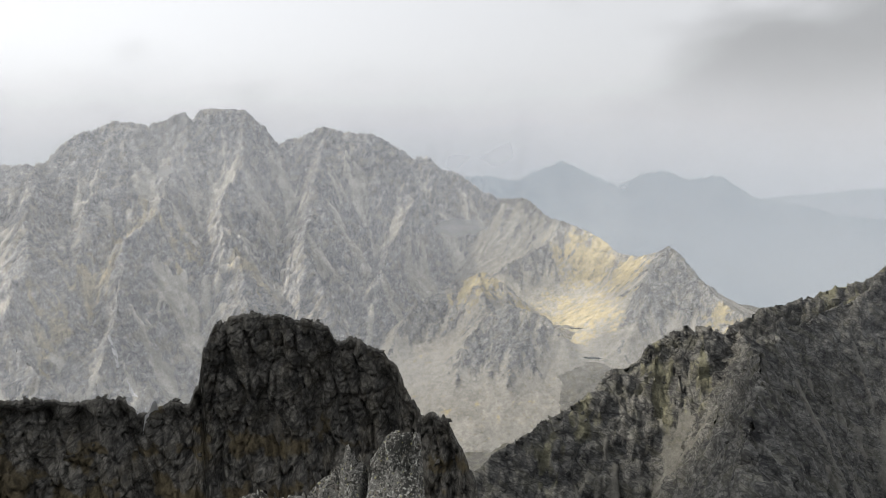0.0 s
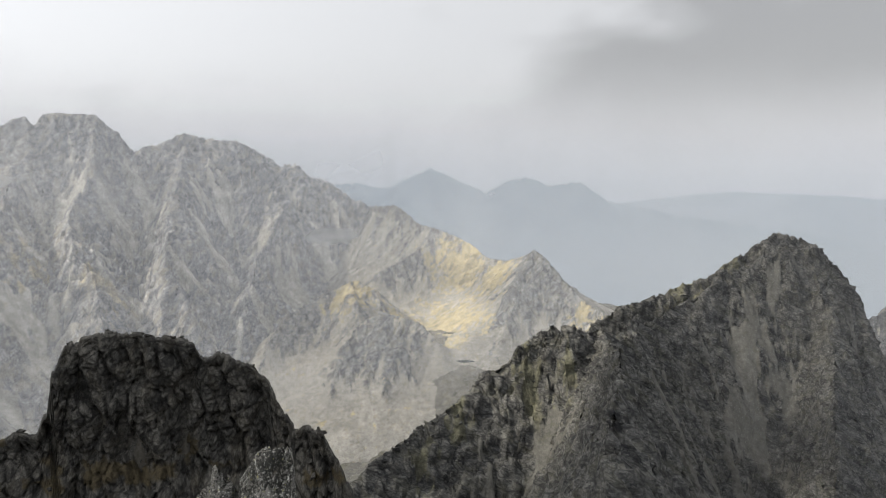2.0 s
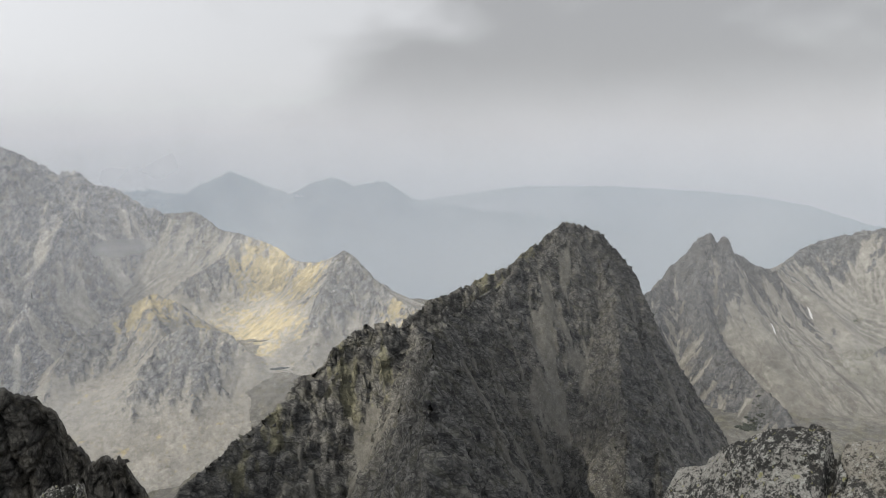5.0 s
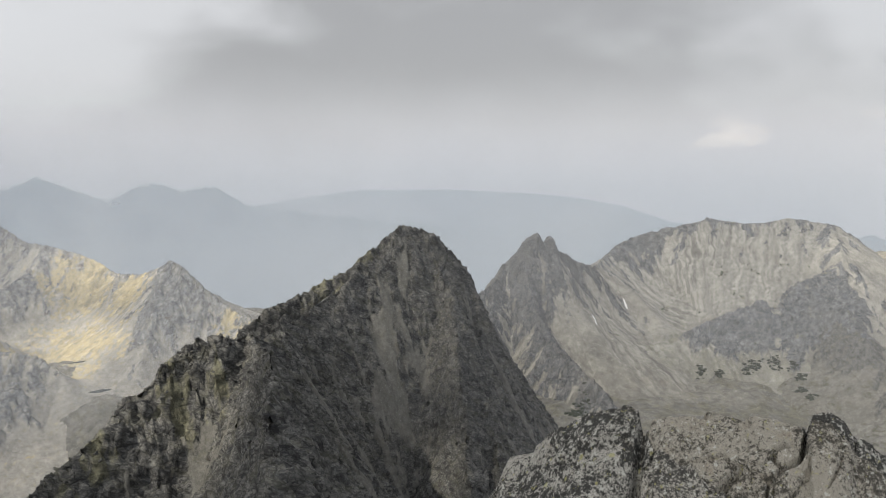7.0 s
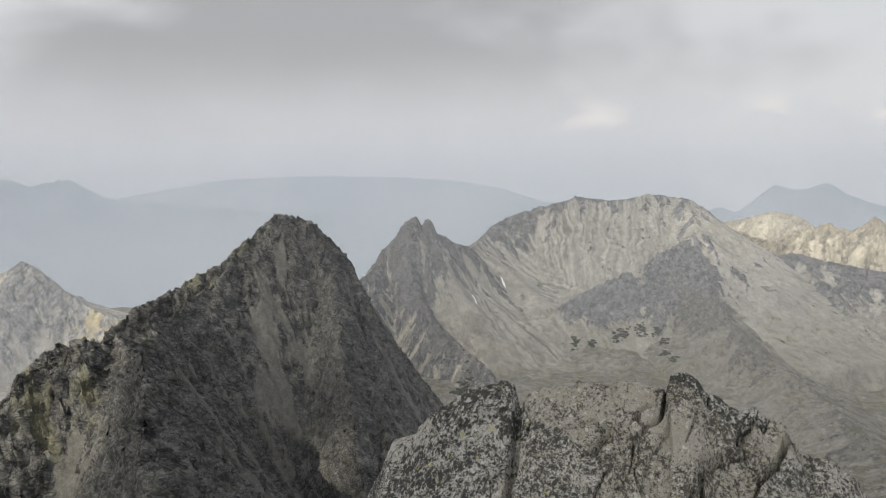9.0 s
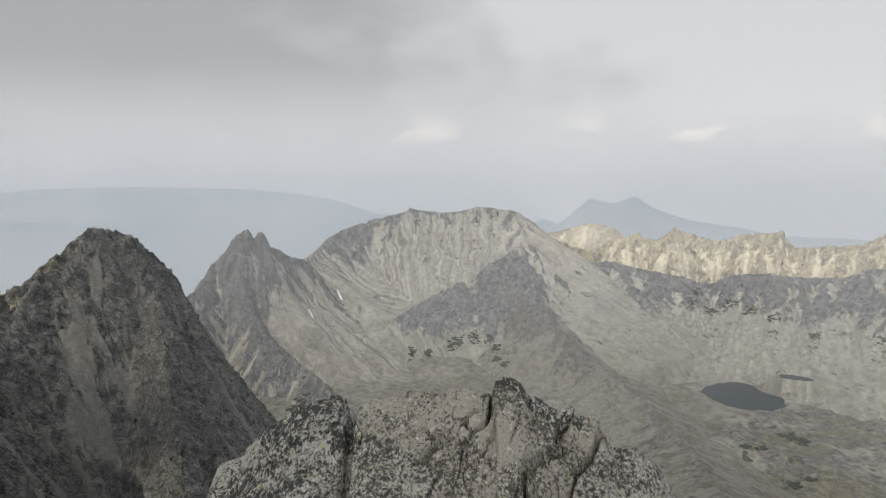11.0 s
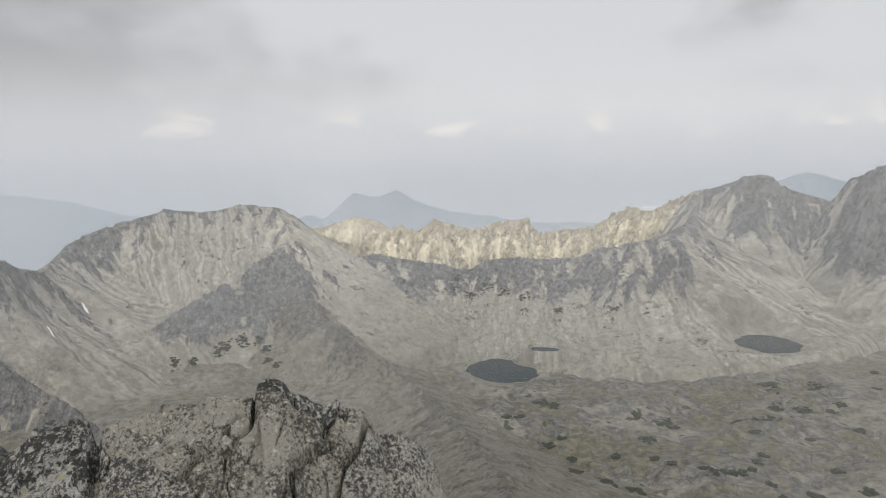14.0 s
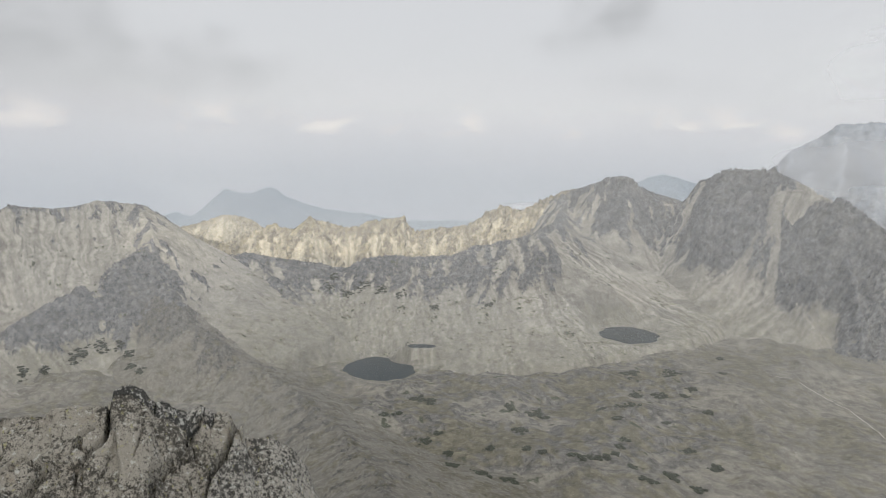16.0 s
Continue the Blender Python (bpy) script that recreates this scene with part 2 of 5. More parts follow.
def mountain(name, lines, res, reach, mat, label, steep=1.25, wall=220.0, talus=0.62, warp=22.0, ribs=34.0, rib_size=150.0,
             rough=5.0, rough_size=40.0, block=5.0, grass=0.3, rocky=0.0, pine=0.0, seed=0.0, jag=4.0, category="mountain", floor=None, blend=12.0,
             kind="", cut=30.0, split=True, toe=500.0, lush=(), bowls=(), crags=(), meadow=None, foot=None, strata=(0, 0, 1, 1.6)):
    """A mountain from its crest and spurs. steep and wall: slope and depth of the rock face below the crest; talus: slope of the
    scree beneath, easing over toe metres; ribs: depth of the gullies, rib_size: their spacing; rocky: more or less bare rock."""
    pts = np.concatenate(lines)
    x0, x1 = pts[:, 0].min() - reach, pts[:, 0].max() + reach
    y0, y1 = pts[:, 1].min() - reach, pts[:, 1].max() + reach
    X, Y = np.meshgrid(np.arange(x0, x1, res), np.arange(y0, y1, res))
    w = rib_size * 1.1
    Xw = X + warp * fbm(X / w + seed, Y / w, octaves=4)
    Yw = Y + warp * fbm(X / w, Y / w + seed + 5, octaves=4)
    drift = 0.7 * fbm(X / (rib_size * 1.3), Y / (rib_size * 1.3), octaves=4)
    best, found = np.full(X.shape, -1e9), []
    for i, line in enumerate(lines):
        r, zc, s, side = near_line(Xw, Yw, line)
        over = np.maximum(r - wall, 0)
        h = zc - steep * np.minimum(r, wall) - talus * toe * (1 - np.exp(-over / toe)) - 0.2 * talus * over
        best = np.maximum(best, h)
        found.append((h, r, s + 977.0 * i))
    H = R = streak = weight = 0.0
    for h, r, s in found:
        H = H + np.exp(np.maximum((h - best) / blend, -40))
        w = np.exp(np.maximum((h - best) / (2.2 * blend), -40))
        streak = streak + w * (perlin(s / (rib_size * 0.16) + 3 * drift, r / (rib_size * 3.0)) + 0.5 * perlin(s / (rib_size * 0.06), r / (rib_size * 1.5)))
        R, weight = R + w * r, weight + w
    R, streak = R / weight, streak / weight
    H = best + blend * np.log(H) * np.minimum(1, R / (3 * blend))
    for b, d, z, rad in bowls:   # cirques
        c = place(b, d)
        away = np.hypot(X - c.x, Y - c.y)
        H = np.where(away < rad, np.minimum(H, z + 0.4 * away + 0.0025 * away ** 2), H)
    # gullies that run down from the crests, and rock where it stays steep
    k = np.minimum(1, R / (rib_size * 0.6))
    patch = fbm(X / (rib_size * 0.9) + seed, Y / (rib_size * 0.9), octaves=5, gain=0.6)
    fine = fbm(X / (rib_size * 0.2) + seed, Y / (rib_size * 0.2) + 3, octaves=4, gain=0.6)
    gy, gx = np.gradient(H, res)
    cuts = gullies(X + 0.12 * rib_size * patch, Y + 0.12 * rib_size * fine, gx, gy, rib_size, 0.4 * ribs, 6 if rib_size > 120 else 5, 0.52, 0.8, seed)
    crag = np.zeros_like(H)
    for b, d, across, deep, amount in crags:   # cliffs (or, below nought, scree fans) at their places
        c, t = place(b, d), radians(b)
        u, v = ((X - c.x) * math.cos(t) - (Y - c.y) * math.sin(t)) / across, ((X - c.x) * math.sin(t) + (Y - c.y) * math.cos(t)) / deep
        crag = crag + amount * (1 - step(np.hypot(u, v) + 0.35 * patch + 0.25 * fine, 0.55, 1.1))
    bare = step(0.6 * (1 - R / wall) + 1.5 * cuts * (0.3 + 0.7 * k) + 0.55 * patch + 0.5 * fine + rocky + crag, -0.2, 0.2)
    if foot is not None:   # below this height the rock gives way to scree fans
        bare = bare * np.maximum(step(H + 45 * patch + 25 * cuts, foot - 25, foot + 35), np.clip(crag, 0, 1))
    H += 0.42 * ribs * cuts * k * (0.14 + bare * 0.86) * (0.35 + 0.65 * np.exp(-np.maximum(R - 1.5 * wall, 0) / wall))
    H += (6 + 0.25 * ribs) * np.clip(crag, 0, 1) * bare
    H += ribs * (1 - bare) * 0.12 * fbm(X / (rib_size * 0.5), Y / (rib_size * 0.5), octaves=4)
    H -= 1.1 * np.maximum(R - 0.85 * reach, 0)
    H = lake_beds(X, Y, H)
    # broken rock
    q = rough_size
    H += rough * (ridged(X / q + seed, Y / q, octaves=3, gain=0.42) - 0.5) * (0.35 + 0.65 * bare)
    H += jag * (ridged(X / (q * 0.7) + seed, Y / (q * 0.7), octaves=3) - 0.45) * np.exp(-R / q)
    gy, gx = np.gradient(H, res)
    n = np.stack([-gx, -gy, np.ones_like(gx)], -1)
    n /= np.linalg.norm(n, axis=-1, keepdims=True)
    # joint blocks, drawn out along the strata
    dip = np.array(strata[:3]) / np.linalg.norm(strata[:3])
    along = (X * dip[0] + Y * dip[1] + H * dip[2]) * (1 - 1 / strata[3])
    bx, by, bz = Xw - along * dip[0], Yw - along * dip[1], H - along * dip[2]
    base = (ground_height(X, Y) if floor is None else np.full(X.shape, floor)) - cut
    ok = (H > base) & (R < reach)
    facing = (n[..., 0] * X + n[..., 1] * Y + n[..., 2] * H) < 0.05 * np.sqrt(X ** 2 + Y ** 2 + H ** 2)
    m = ok & facing & (bare > 0.02)
    relief = 0.0
    for size, amount in ((0.9, 0.8), (0.4, 0.5), (0.17, 0.28)):
        value, edge = blocks(bx[m] / (q * size), by[m] / (q * size), bz[m] / (q * size), seed + 9 * size)
        relief = relief + amount * ((value - 0.5) - 0.45 * (1 - step(edge, 0.0, 0.14)))
    bulge = np.zeros(X.shape)
    bulge[m] = relief * block * bare[m]
    P = np.stack([X, Y, H], -1) + n * bulge[..., None]
    # ground cover: scree, turf, dark shrub
    slope = np.hypot(gx, gy)
    gr = step(1.0 - slope + 0.9 * patch + 0.6 * fine + 0.5 * streak, 1.15 - grass, 1.75 - grass)
    if meadow is not None:   # turf creeps up the lower fans
        gr = np.maximum(gr, 0.5 * step(meadow - H + 70 * patch + 35 * fine, -30, 50) * step(0.75 - bare, 0, 0.5))
    for b, d, rad in lush:   # stretches of thicker turf
        c = place(b, d)
        gr = np.maximum(gr, 0.85 * step(1.0 - np.hypot(X - c.x, Y - c.y) / rad + 0.6 * patch + 0.9 * fine - 0.35 * bare, 0.0, 0.6))
    pn = step(patch * 0.9 + fine + 0.25 * streak, 0.70 - pine, 0.80 - pine) * step(0.95 - slope, 0, 0.2) if pine > 0 else np.zeros_like(gr)
    cover = np.stack([1 - bare, gr, pn, 0.5 + streak], -1)
    keep = ok[:-1, :-1] | ok[1:, :-1] | ok[:-1, 1:] | ok[1:, 1:]
    # slopes that lean away from the summit need less detail
    away = ((n * P).sum(-1) > 0.04 * np.linalg.norm(P, axis=-1))[:-1, :-1]
    if not split:
        ob = new(name, grid_mesh(name, P, keep, cover, False, away))
        ob.data.materials.append(mat)
        return tagged(ob, label, category, kind=kind)
    ob = tagged(new(name), label, category, kind=kind)
    turf = (gr > 0.6)[:-1, :-1]
    hard = (bare > 0.5)[:-1, :-1] & ~turf
    for piece, which, words in (("rock_face", hard, "bare broken rock face"), ("scree_slope", ~hard & ~turf, "pale scree slope"), ("turf_slope", turf, "dry turf slope")):
        which = which & keep
        if which.sum() > 40:
            child = new(piece, grid_mesh(piece, P, which, cover, piece != "rock_face", away))
            child.data.materials.append(mat)
            child.parent = ob
            tagged(child, words, kind="" if piece == "rock_face" and category != "ridge" else "stuff")
    return ob


# ------------------------------------------------------------------ materials
def terrain_material(name, dark, light, scree, grass, shrub, grain=1.0, bump=1.0, dip=(0, 0, 1), gloom=0.8, ledge=0.0, runs=0.45):
    """Rock with gravel and turf over it. gloom: how dark the cracks are. runs: how much the gravel shows the runs of falling stones. grain: size in metres of the finest relief."""
    mat = bpy.data.materials.new(name)
    mat.use_nodes = True
    n = Nodes(mat.node_tree)
    pos = n.add("ShaderNodeNewGeometry").outputs["Position"]
    dip = Vector(dip).normalized()
    drawn = n.add("ShaderNodeVectorMath", {"operation": "DOT_PRODUCT"}, i0=pos, i1=tuple(dip)).outputs["Value"]
    drawn = n.add("ShaderNodeVectorMath", {"operation": "SCALE"}, i0=tuple(dip), Scale=drawn).outputs[0]
    tall = n.add("ShaderNodeVectorMath", {"operation": "MULTIPLY_ADD"}, i0=drawn, i1=(-0.66,) * 3, i2=pos).outputs[0]
    strips = n.add("ShaderNodeVectorMath", {"operation": "MULTIPLY_ADD"}, i0=drawn, i1=(-0.82,) * 3, i2=pos).outputs[0]
    big = n.noise(pos, 0.012 / grain, 5.0, 0.6, 0.5)
    mid = n.noise(tall, 0.09 / grain, 7.0, 0.68, 0.5)
    fine = n.noise(pos, 0.55 / grain, 5.0, 0.7)
    att = n.add("ShaderNodeAttribute", {"attribute_name": "cover"})
    sc, gr, pn = n.add("ShaderNodeSeparateColor", Color=att.outputs["Color"]).outputs
    streak = att.outputs["Alpha"]
    # jointed rock: blocks of uneven tone with dark cracks between, leaning with the strata
    lean = tall
    shake = n.add("ShaderNodeTexNoise", Vector=lean, Scale=0.12 / grain, Detail=2.0, Roughness=0.5).outputs["Color"]
    lean = n.add("ShaderNodeVectorMath", {"operation": "MULTIPLY_ADD"}, i0=shake, i1=(1.6 * grain,) * 3, i2=lean).outputs[0]
    cells = []
    for size in (0.075, 0.21, 0.6):
        v = n.add("ShaderNodeTexVoronoi", {"distance": "CHEBYCHEV"}, Vector=lean, Scale=size / grain)
        cells.append(n.add("ShaderNodeSeparateColor", Color=v.outputs["Color"]).outputs[0])
    cracks = []
    for size, thin in ((0.05, 0.05), (0.13, 0.07), (0.36, 0.09)):
        w = n.add("ShaderNodeTexVoronoi", {"feature": "DISTANCE_TO_EDGE"}, Vector=lean, Scale=size / grain).outputs[0]
        cracks.append(n.ramp(w, 0.0, thin, 1.0, 0.0))
    tone = n.math("ADD", n.math("MULTIPLY", cells[0], 0.12), n.math("ADD", n.math("MULTIPLY", cells[1], 0.2), n.math("ADD", n.math("MULTIPLY", cells[2], 0.23), n.math("MULTIPLY", mid, 0.45))))
    rock = n.mix(n.ramp(tone, 0.28, 0.72), dark, light)
    rock = n.mix(n.ramp(big, 0.45, 0.7, 0.0, 0.22), rock, scree)
    crack = n.math("MAXIMUM", n.math("MULTIPLY", cracks[0], 0.75), n.math("MAXIMUM", n.math("MULTIPLY", cracks[1], 0.6), n.math("MULTIPLY", cracks[2], 0.5)))
    rock = n.mix(n.math("MULTIPLY", crack, gloom), rock, [c * 0.4 for c in dark])
    if ledge > 0:   # turf on ledges between the slabs
        w = n.noise(strips, 0.09 / grain, 6.0, 0.68, 0.3)
        rock = n.mix(n.ramp(w, 0.50, 0.60, 0.0, ledge), rock, grass)
        w = n.noise(strips, 0.2 / grain, 5.0, 0.65, 0.2)
        rock = n.mix(n.ramp(w, 0.44, 0.36, 0.0, 0.75 * ledge), rock, [c * 0.5 for c in dark])
    coarse = n.noise(pos, 0.26 / grain, 6.0, 0.75, 0.2)
    stones = n.math("ADD", n.math("MULTIPLY", n.noise(pos, 0.9 / grain, 4.0, 0.7), 0.3), n.math("ADD", n.math("MULTIPLY", coarse, 0.7 - runs), n.math("MULTIPLY", streak, runs)))
    gravel = n.mix(n.ramp(stones, 0.3, 0.7), [c * 0.6 for c in scree], [min(0.9, c * 1.2) for c in scree])
    gravel = n.mix(n.ramp(big, 0.5, 0.75, 0.0, 0.4), gravel, [scree[0] * 1.0, scree[1] * 0.95, scree[2] * 0.9])
    tufts = n.noise(n.add("ShaderNodeMapping", Vector=pos, Location=(71.0, 33.0, 12.0)).outputs[0], 0.16 / grain, 7.0, 0.72, 0.3)
    gravel = n.mix(n.ramp(tufts, 0.53, 0.66, 0.0, 0.45), gravel, [0.72 * c for c in grass])
    wob = n.math("SUBTRACT", n.math("ADD", n.math("MULTIPLY", mid, 0.9), n.math("MULTIPLY", fine, 0.7)), 0.8)
    col = n.mix(n.ramp(n.math("ADD", sc, wob), 0.15, 0.85), rock, gravel)
    turf = n.mix(n.ramp(n.math("ADD", n.math("MULTIPLY", mid, 0.6), n.math("MULTIPLY", fine, 0.4)), 0.36, 0.64), [c * 0.55 for c in grass], [c * 1.25 for c in grass])
    col = n.mix(n.ramp(n.math("ADD", gr, wob), 0.2, 0.95, 0.0, 0.92), col, turf)
    col = n.mix(n.ramp(n.math("ADD", pn, n.math("MULTIPLY", wob, 0.9)), 0.3, 0.6), col, shrub)
    blot = n.noise(pos, 0.1 / grain, 8.0, 0.75, 0.4)
    worn = n.mix(sc, n.add("ShaderNodeCombineColor", Red=n.ramp(blot, 0.34, 0.66, 0.68, 1.28)).outputs[0], n.add("ShaderNodeCombineColor", Red=n.ramp(blot, 0.32, 0.68, 0.76, 1.2)).outputs[0])
    worn = n.add("ShaderNodeSeparateColor", Color=worn).outputs[0]
    col = n.mix(1.0, col, n.add("ShaderNodeCombineColor", Red=worn, Green=worn, Blue=worn).outputs[0], "MULTIPLY")
    high = n.math("ADD", n.math("MULTIPLY", cells[0], 1.2), n.math("ADD", n.math("MULTIPLY", cells[1], 0.6), n.math("ADD", n.math("MULTIPLY", cells[2], 0.25), n.math("MULTIPLY", fine, 0.25))))
    high = n.math("SUBTRACT", high, n.math("MULTIPLY", crack, 0.9))
    high = n.math("MULTIPLY", high, n.ramp(sc, 0.2, 1.0, 1.0, 0.4))
    bmp = n.add("ShaderNodeBump", Strength=min(1.0, 0.5 * bump), Distance=2.4 * grain * bump, Height=high)
    bsdf = n.add("ShaderNodeBsdfPrincipled", Base_Color=col, Roughness=0.95, Normal=bmp.outputs[0])
    bsdf.inputs["Specular IOR Level"].default_value = 0.15
    n.add("ShaderNodeOutputMaterial", Surface=bsdf.outputs[0])
    return mat


def haze_glow_material(name, low, high):
    """The plain far distance: the haze before it is painted as a glowing colour."""
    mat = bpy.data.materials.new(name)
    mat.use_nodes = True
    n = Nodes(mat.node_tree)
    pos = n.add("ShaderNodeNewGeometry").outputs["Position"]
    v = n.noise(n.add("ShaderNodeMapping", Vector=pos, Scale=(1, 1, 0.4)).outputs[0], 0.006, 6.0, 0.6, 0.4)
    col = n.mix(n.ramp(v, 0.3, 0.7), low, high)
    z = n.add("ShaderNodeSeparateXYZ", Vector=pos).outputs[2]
    # lower slopes fade to one common haze colour
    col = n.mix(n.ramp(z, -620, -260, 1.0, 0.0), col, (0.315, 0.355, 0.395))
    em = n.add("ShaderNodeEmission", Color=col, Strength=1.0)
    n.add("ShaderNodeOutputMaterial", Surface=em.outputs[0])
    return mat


def water_material():
    mat = bpy.data.materials.new("lake water")
    mat.use_nodes = True
    n = Nodes(mat.node_tree)
    pos = n.add("ShaderNodeNewGeometry").outputs["Position"]
    b = n.add("ShaderNodeBump", Strength=0.25, Distance=0.3, Height=n.noise(pos, 0.5, 4.0))
    c = n.mix(n.noise(pos, 0.02, 3.0), (0.016, 0.024, 0.029), (0.026, 0.036, 0.041))
    bsdf = n.add("ShaderNodeBsdfPrincipled", Base_Color=c, Roughness=0.18, IOR=1.33, Normal=b.outputs[0])
    bsdf.inputs["Specular IOR Level"].default_value = 0.08
    n.add("ShaderNodeOutputMaterial", Surface=bsdf.outputs[0])
    return mat


def plain_material(name, a, b, scale, rough=0.9, bump=0.3):
    mat = bpy.data.materials.new(name)
    mat.use_nodes = True
    n = Nodes(mat.node_tree)
    pos = n.add("ShaderNodeNewGeometry").outputs["Position"]
    v = n.noise(pos, scale, 6.0, 0.65)
    bmp = n.add("ShaderNodeBump", Strength=0.6, Distance=bump, Height=v)
    bsdf = n.add("ShaderNodeBsdfPrincipled", Base_Color=n.mix(n.ramp(v, 0.3, 0.7), a, b), Roughness=rough, Normal=bmp.outputs[0])
    bsdf.inputs["Specular IOR Level"].default_value = 0.2
    n.add("ShaderNodeOutputMaterial", Surface=bsdf.outputs[0])
    return mat


def lichen_rock_material(name, stone_a, stone_b, black, amount=0.5, grain=1.0):
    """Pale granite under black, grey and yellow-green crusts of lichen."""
    mat = bpy.data.materials.new(name)
    mat.use_nodes = True
    n = Nodes(mat.node_tree)
    pos = n.add("ShaderNodeNewGeometry").outputs["Position"]
    up = n.add("ShaderNodeSeparateXYZ", Vector=n.add("ShaderNodeNewGeometry").outputs["Normal"]).outputs[2]
    big = n.noise(pos, 2.2, 5.0, 0.6, 0.3)
    crust = n.noise(pos, 22.0 / grain, 8.0, 0.72, 0.3)
    dots = n.noise(pos, 75.0 / grain, 4.0, 0.7)
    crystals = n.add("ShaderNodeTexVoronoi", {}, Vector=pos, Scale=130.0 / grain).outputs["Color"]
    grey = n.add("ShaderNodeSeparateColor", Color=crystals).outputs[0]
    stone = n.mix(n.ramp(big, 0.3, 0.7), stone_a, stone_b)
    stone = n.mix(n.math("MULTIPLY", grey, 0.18), stone, (0.50, 0.48, 0.44))
    rust = n.noise(pos, 5.0, 5.0, 0.6)
    stone = n.mix(n.ramp(rust, 0.55, 0.75, 0.0, 0.45), stone, (0.20, 0.145, 0.085))
    cover = n.math("ADD", n.math("MULTIPLY", crust, 0.8), n.math("ADD", n.math("MULTIPLY", big, 0.6), n.math("MULTIPLY", dots, 0.35)))
    edge = 1.075 - 0.2 * amount
    col = n.mix(n.ramp(cover, edge - 0.03, edge + 0.08), stone, black)
    pepper = n.math("ADD", n.math("MULTIPLY", n.noise(pos, 120.0, 3.0, 0.7), 0.7), n.math("MULTIPLY", big, 0.3))
    col = n.mix(n.ramp(pepper, 0.50, 0.58, 0.0, 0.62), col, [2.2 * c for c in black])
    shaken = n.add("ShaderNodeVectorMath", {"operation": "MULTIPLY_ADD"}, i0=n.add("ShaderNodeTexNoise", Vector=pos, Scale=6.0, Detail=4.0, Roughness=0.6).outputs["Color"], i1=(0.16,) * 3, i2=pos).outputs[0]
    seam = n.add("ShaderNodeTexVoronoi", {"feature": "DISTANCE_TO_EDGE"}, Vector=shaken, Scale=4.6).outputs[0]
    seam = n.math("MULTIPLY", n.ramp(seam, 0.004, 0.014, 1.0, 0.0), n.ramp(rust, 0.5, 0.6))
    col = n.mix(n.math("MULTIPLY", seam, 0.55), col, black)
    white = n.noise(n.add("ShaderNodeMapping", Vector=pos, Location=(3.1, 1.7, 5.3)).outputs[0], 18.0 / grain, 5.0, 0.7)
    col = n.mix(n.ramp(white, 0.66 - 0.08 * amount, 0.71 - 0.08 * amount, 0.0, 0.8), col, (0.47, 0.47, 0.43))
    yellow = n.noise(n.add("ShaderNodeMapping", Vector=pos, Location=(8.1, 2.7, 1.3)).outputs[0], 15.0 / grain, 4.0, 0.65)
    col = n.mix(n.ramp(yellow, 0.62, 0.68, 0.0, 0.6 * amount), col, (0.36, 0.35, 0.16))
    high = n.math("ADD", n.math("MULTIPLY", crust, 1.0), n.math("ADD", n.math("MULTIPLY", dots, 0.4), n.math("SUBTRACT", n.math("MULTIPLY", big, 1.5), n.math("MULTIPLY", seam, 0.6))))
    bmp = n.add("ShaderNodeBump", Strength=0.8, Distance=0.035 * grain, Height=high)
    bsdf = n.add("ShaderNodeBsdfPrincipled", Base_Color=col, Roughness=0.9, Normal=bmp.outputs[0])
    bsdf.inputs["Specular IOR Level"].default_value = 0.25
    n.add("ShaderNodeOutputMaterial", Surface=bsdf.outputs[0])
    return mat


GREY_WALL = terrain_material("pale granite wall", (0.165, 0.172, 0.19), (0.41, 0.407, 0.40), (0.44, 0.428, 0.392), (0.41, 0.365, 0.265), (0.12, 0.125, 0.10), 2.0, 0.8, (-0.5, 0.1, -0.85), 0.6, 0.35)
GOLD_SLOPE = terrain_material("granite with golden turf", (0.115, 0.12, 0.132), (0.29, 0.29, 0.285), (0.29, 0.28, 0.255), (0.36, 0.31, 0.185), (0.10, 0.105, 0.07), 1.8, 1.0, (-0.4, 0.2, -0.8), 0.8, 0.15, 0.3)
DARK_ROCK = terrain_material("dark granite", (0.040, 0.041, 0.043), (0.140, 0.139, 0.131), (0.122, 0.12, 0.11), (0.128, 0.125, 0.088), (0.05, 0.048, 0.032), 0.85, 1.0, (0.8, 0.2, -0.5), 0.85, 0.22, 0.15)
CIRQUE = terrain_material("grey granite and gravel", (0.058, 0.063, 0.073), (0.152, 0.156, 0.161), (0.208, 0.203, 0.187), (0.132, 0.130, 0.101), (0.05, 0.057, 0.042), 1.7, 0.8, (0.3, 0.3, -0.85), 0.7, 0.12)
SPIRE_ROCK = terrain_material("dark grey granite and gravel", (0.05, 0.054, 0.062), (0.128, 0.129, 0.13), (0.186, 0.180, 0.163), (0.13, 0.126, 0.094), (0.055, 0.062, 0.044), 1.6, 0.9, (0.3, 0.3, -0.85), 0.7, 0.12)
RIDGE_LIGHT = terrain_material("yellow-grey granite", (0.135, 0.127, 0.107), (0.27, 0.247, 0.195), (0.28, 0.262, 0.212), (0.25, 0.225, 0.145), (0.12, 0.125, 0.075), 2.2, 0.9, (0.0, 0.4, -0.85), 0.8, 0.4)
# haze is put into these base colours: bluer, with little contrast
HAZY_ROCK = terrain_material("granite in haze blue", (0.155, 0.18, 0.22), (0.20, 0.225, 0.265), (0.21, 0.23, 0.26), (0.19, 0.205, 0.22), (0.2, 0.22, 0.21), 4.0, 0.5)
BASIN = terrain_material("alpine turf and gravel", (0.066, 0.066, 0.066), (0.150, 0.148, 0.140), (0.160, 0.154, 0.137), (0.108, 0.103, 0.077), (0.045, 0.051, 0.038), 1.6, 0.9)
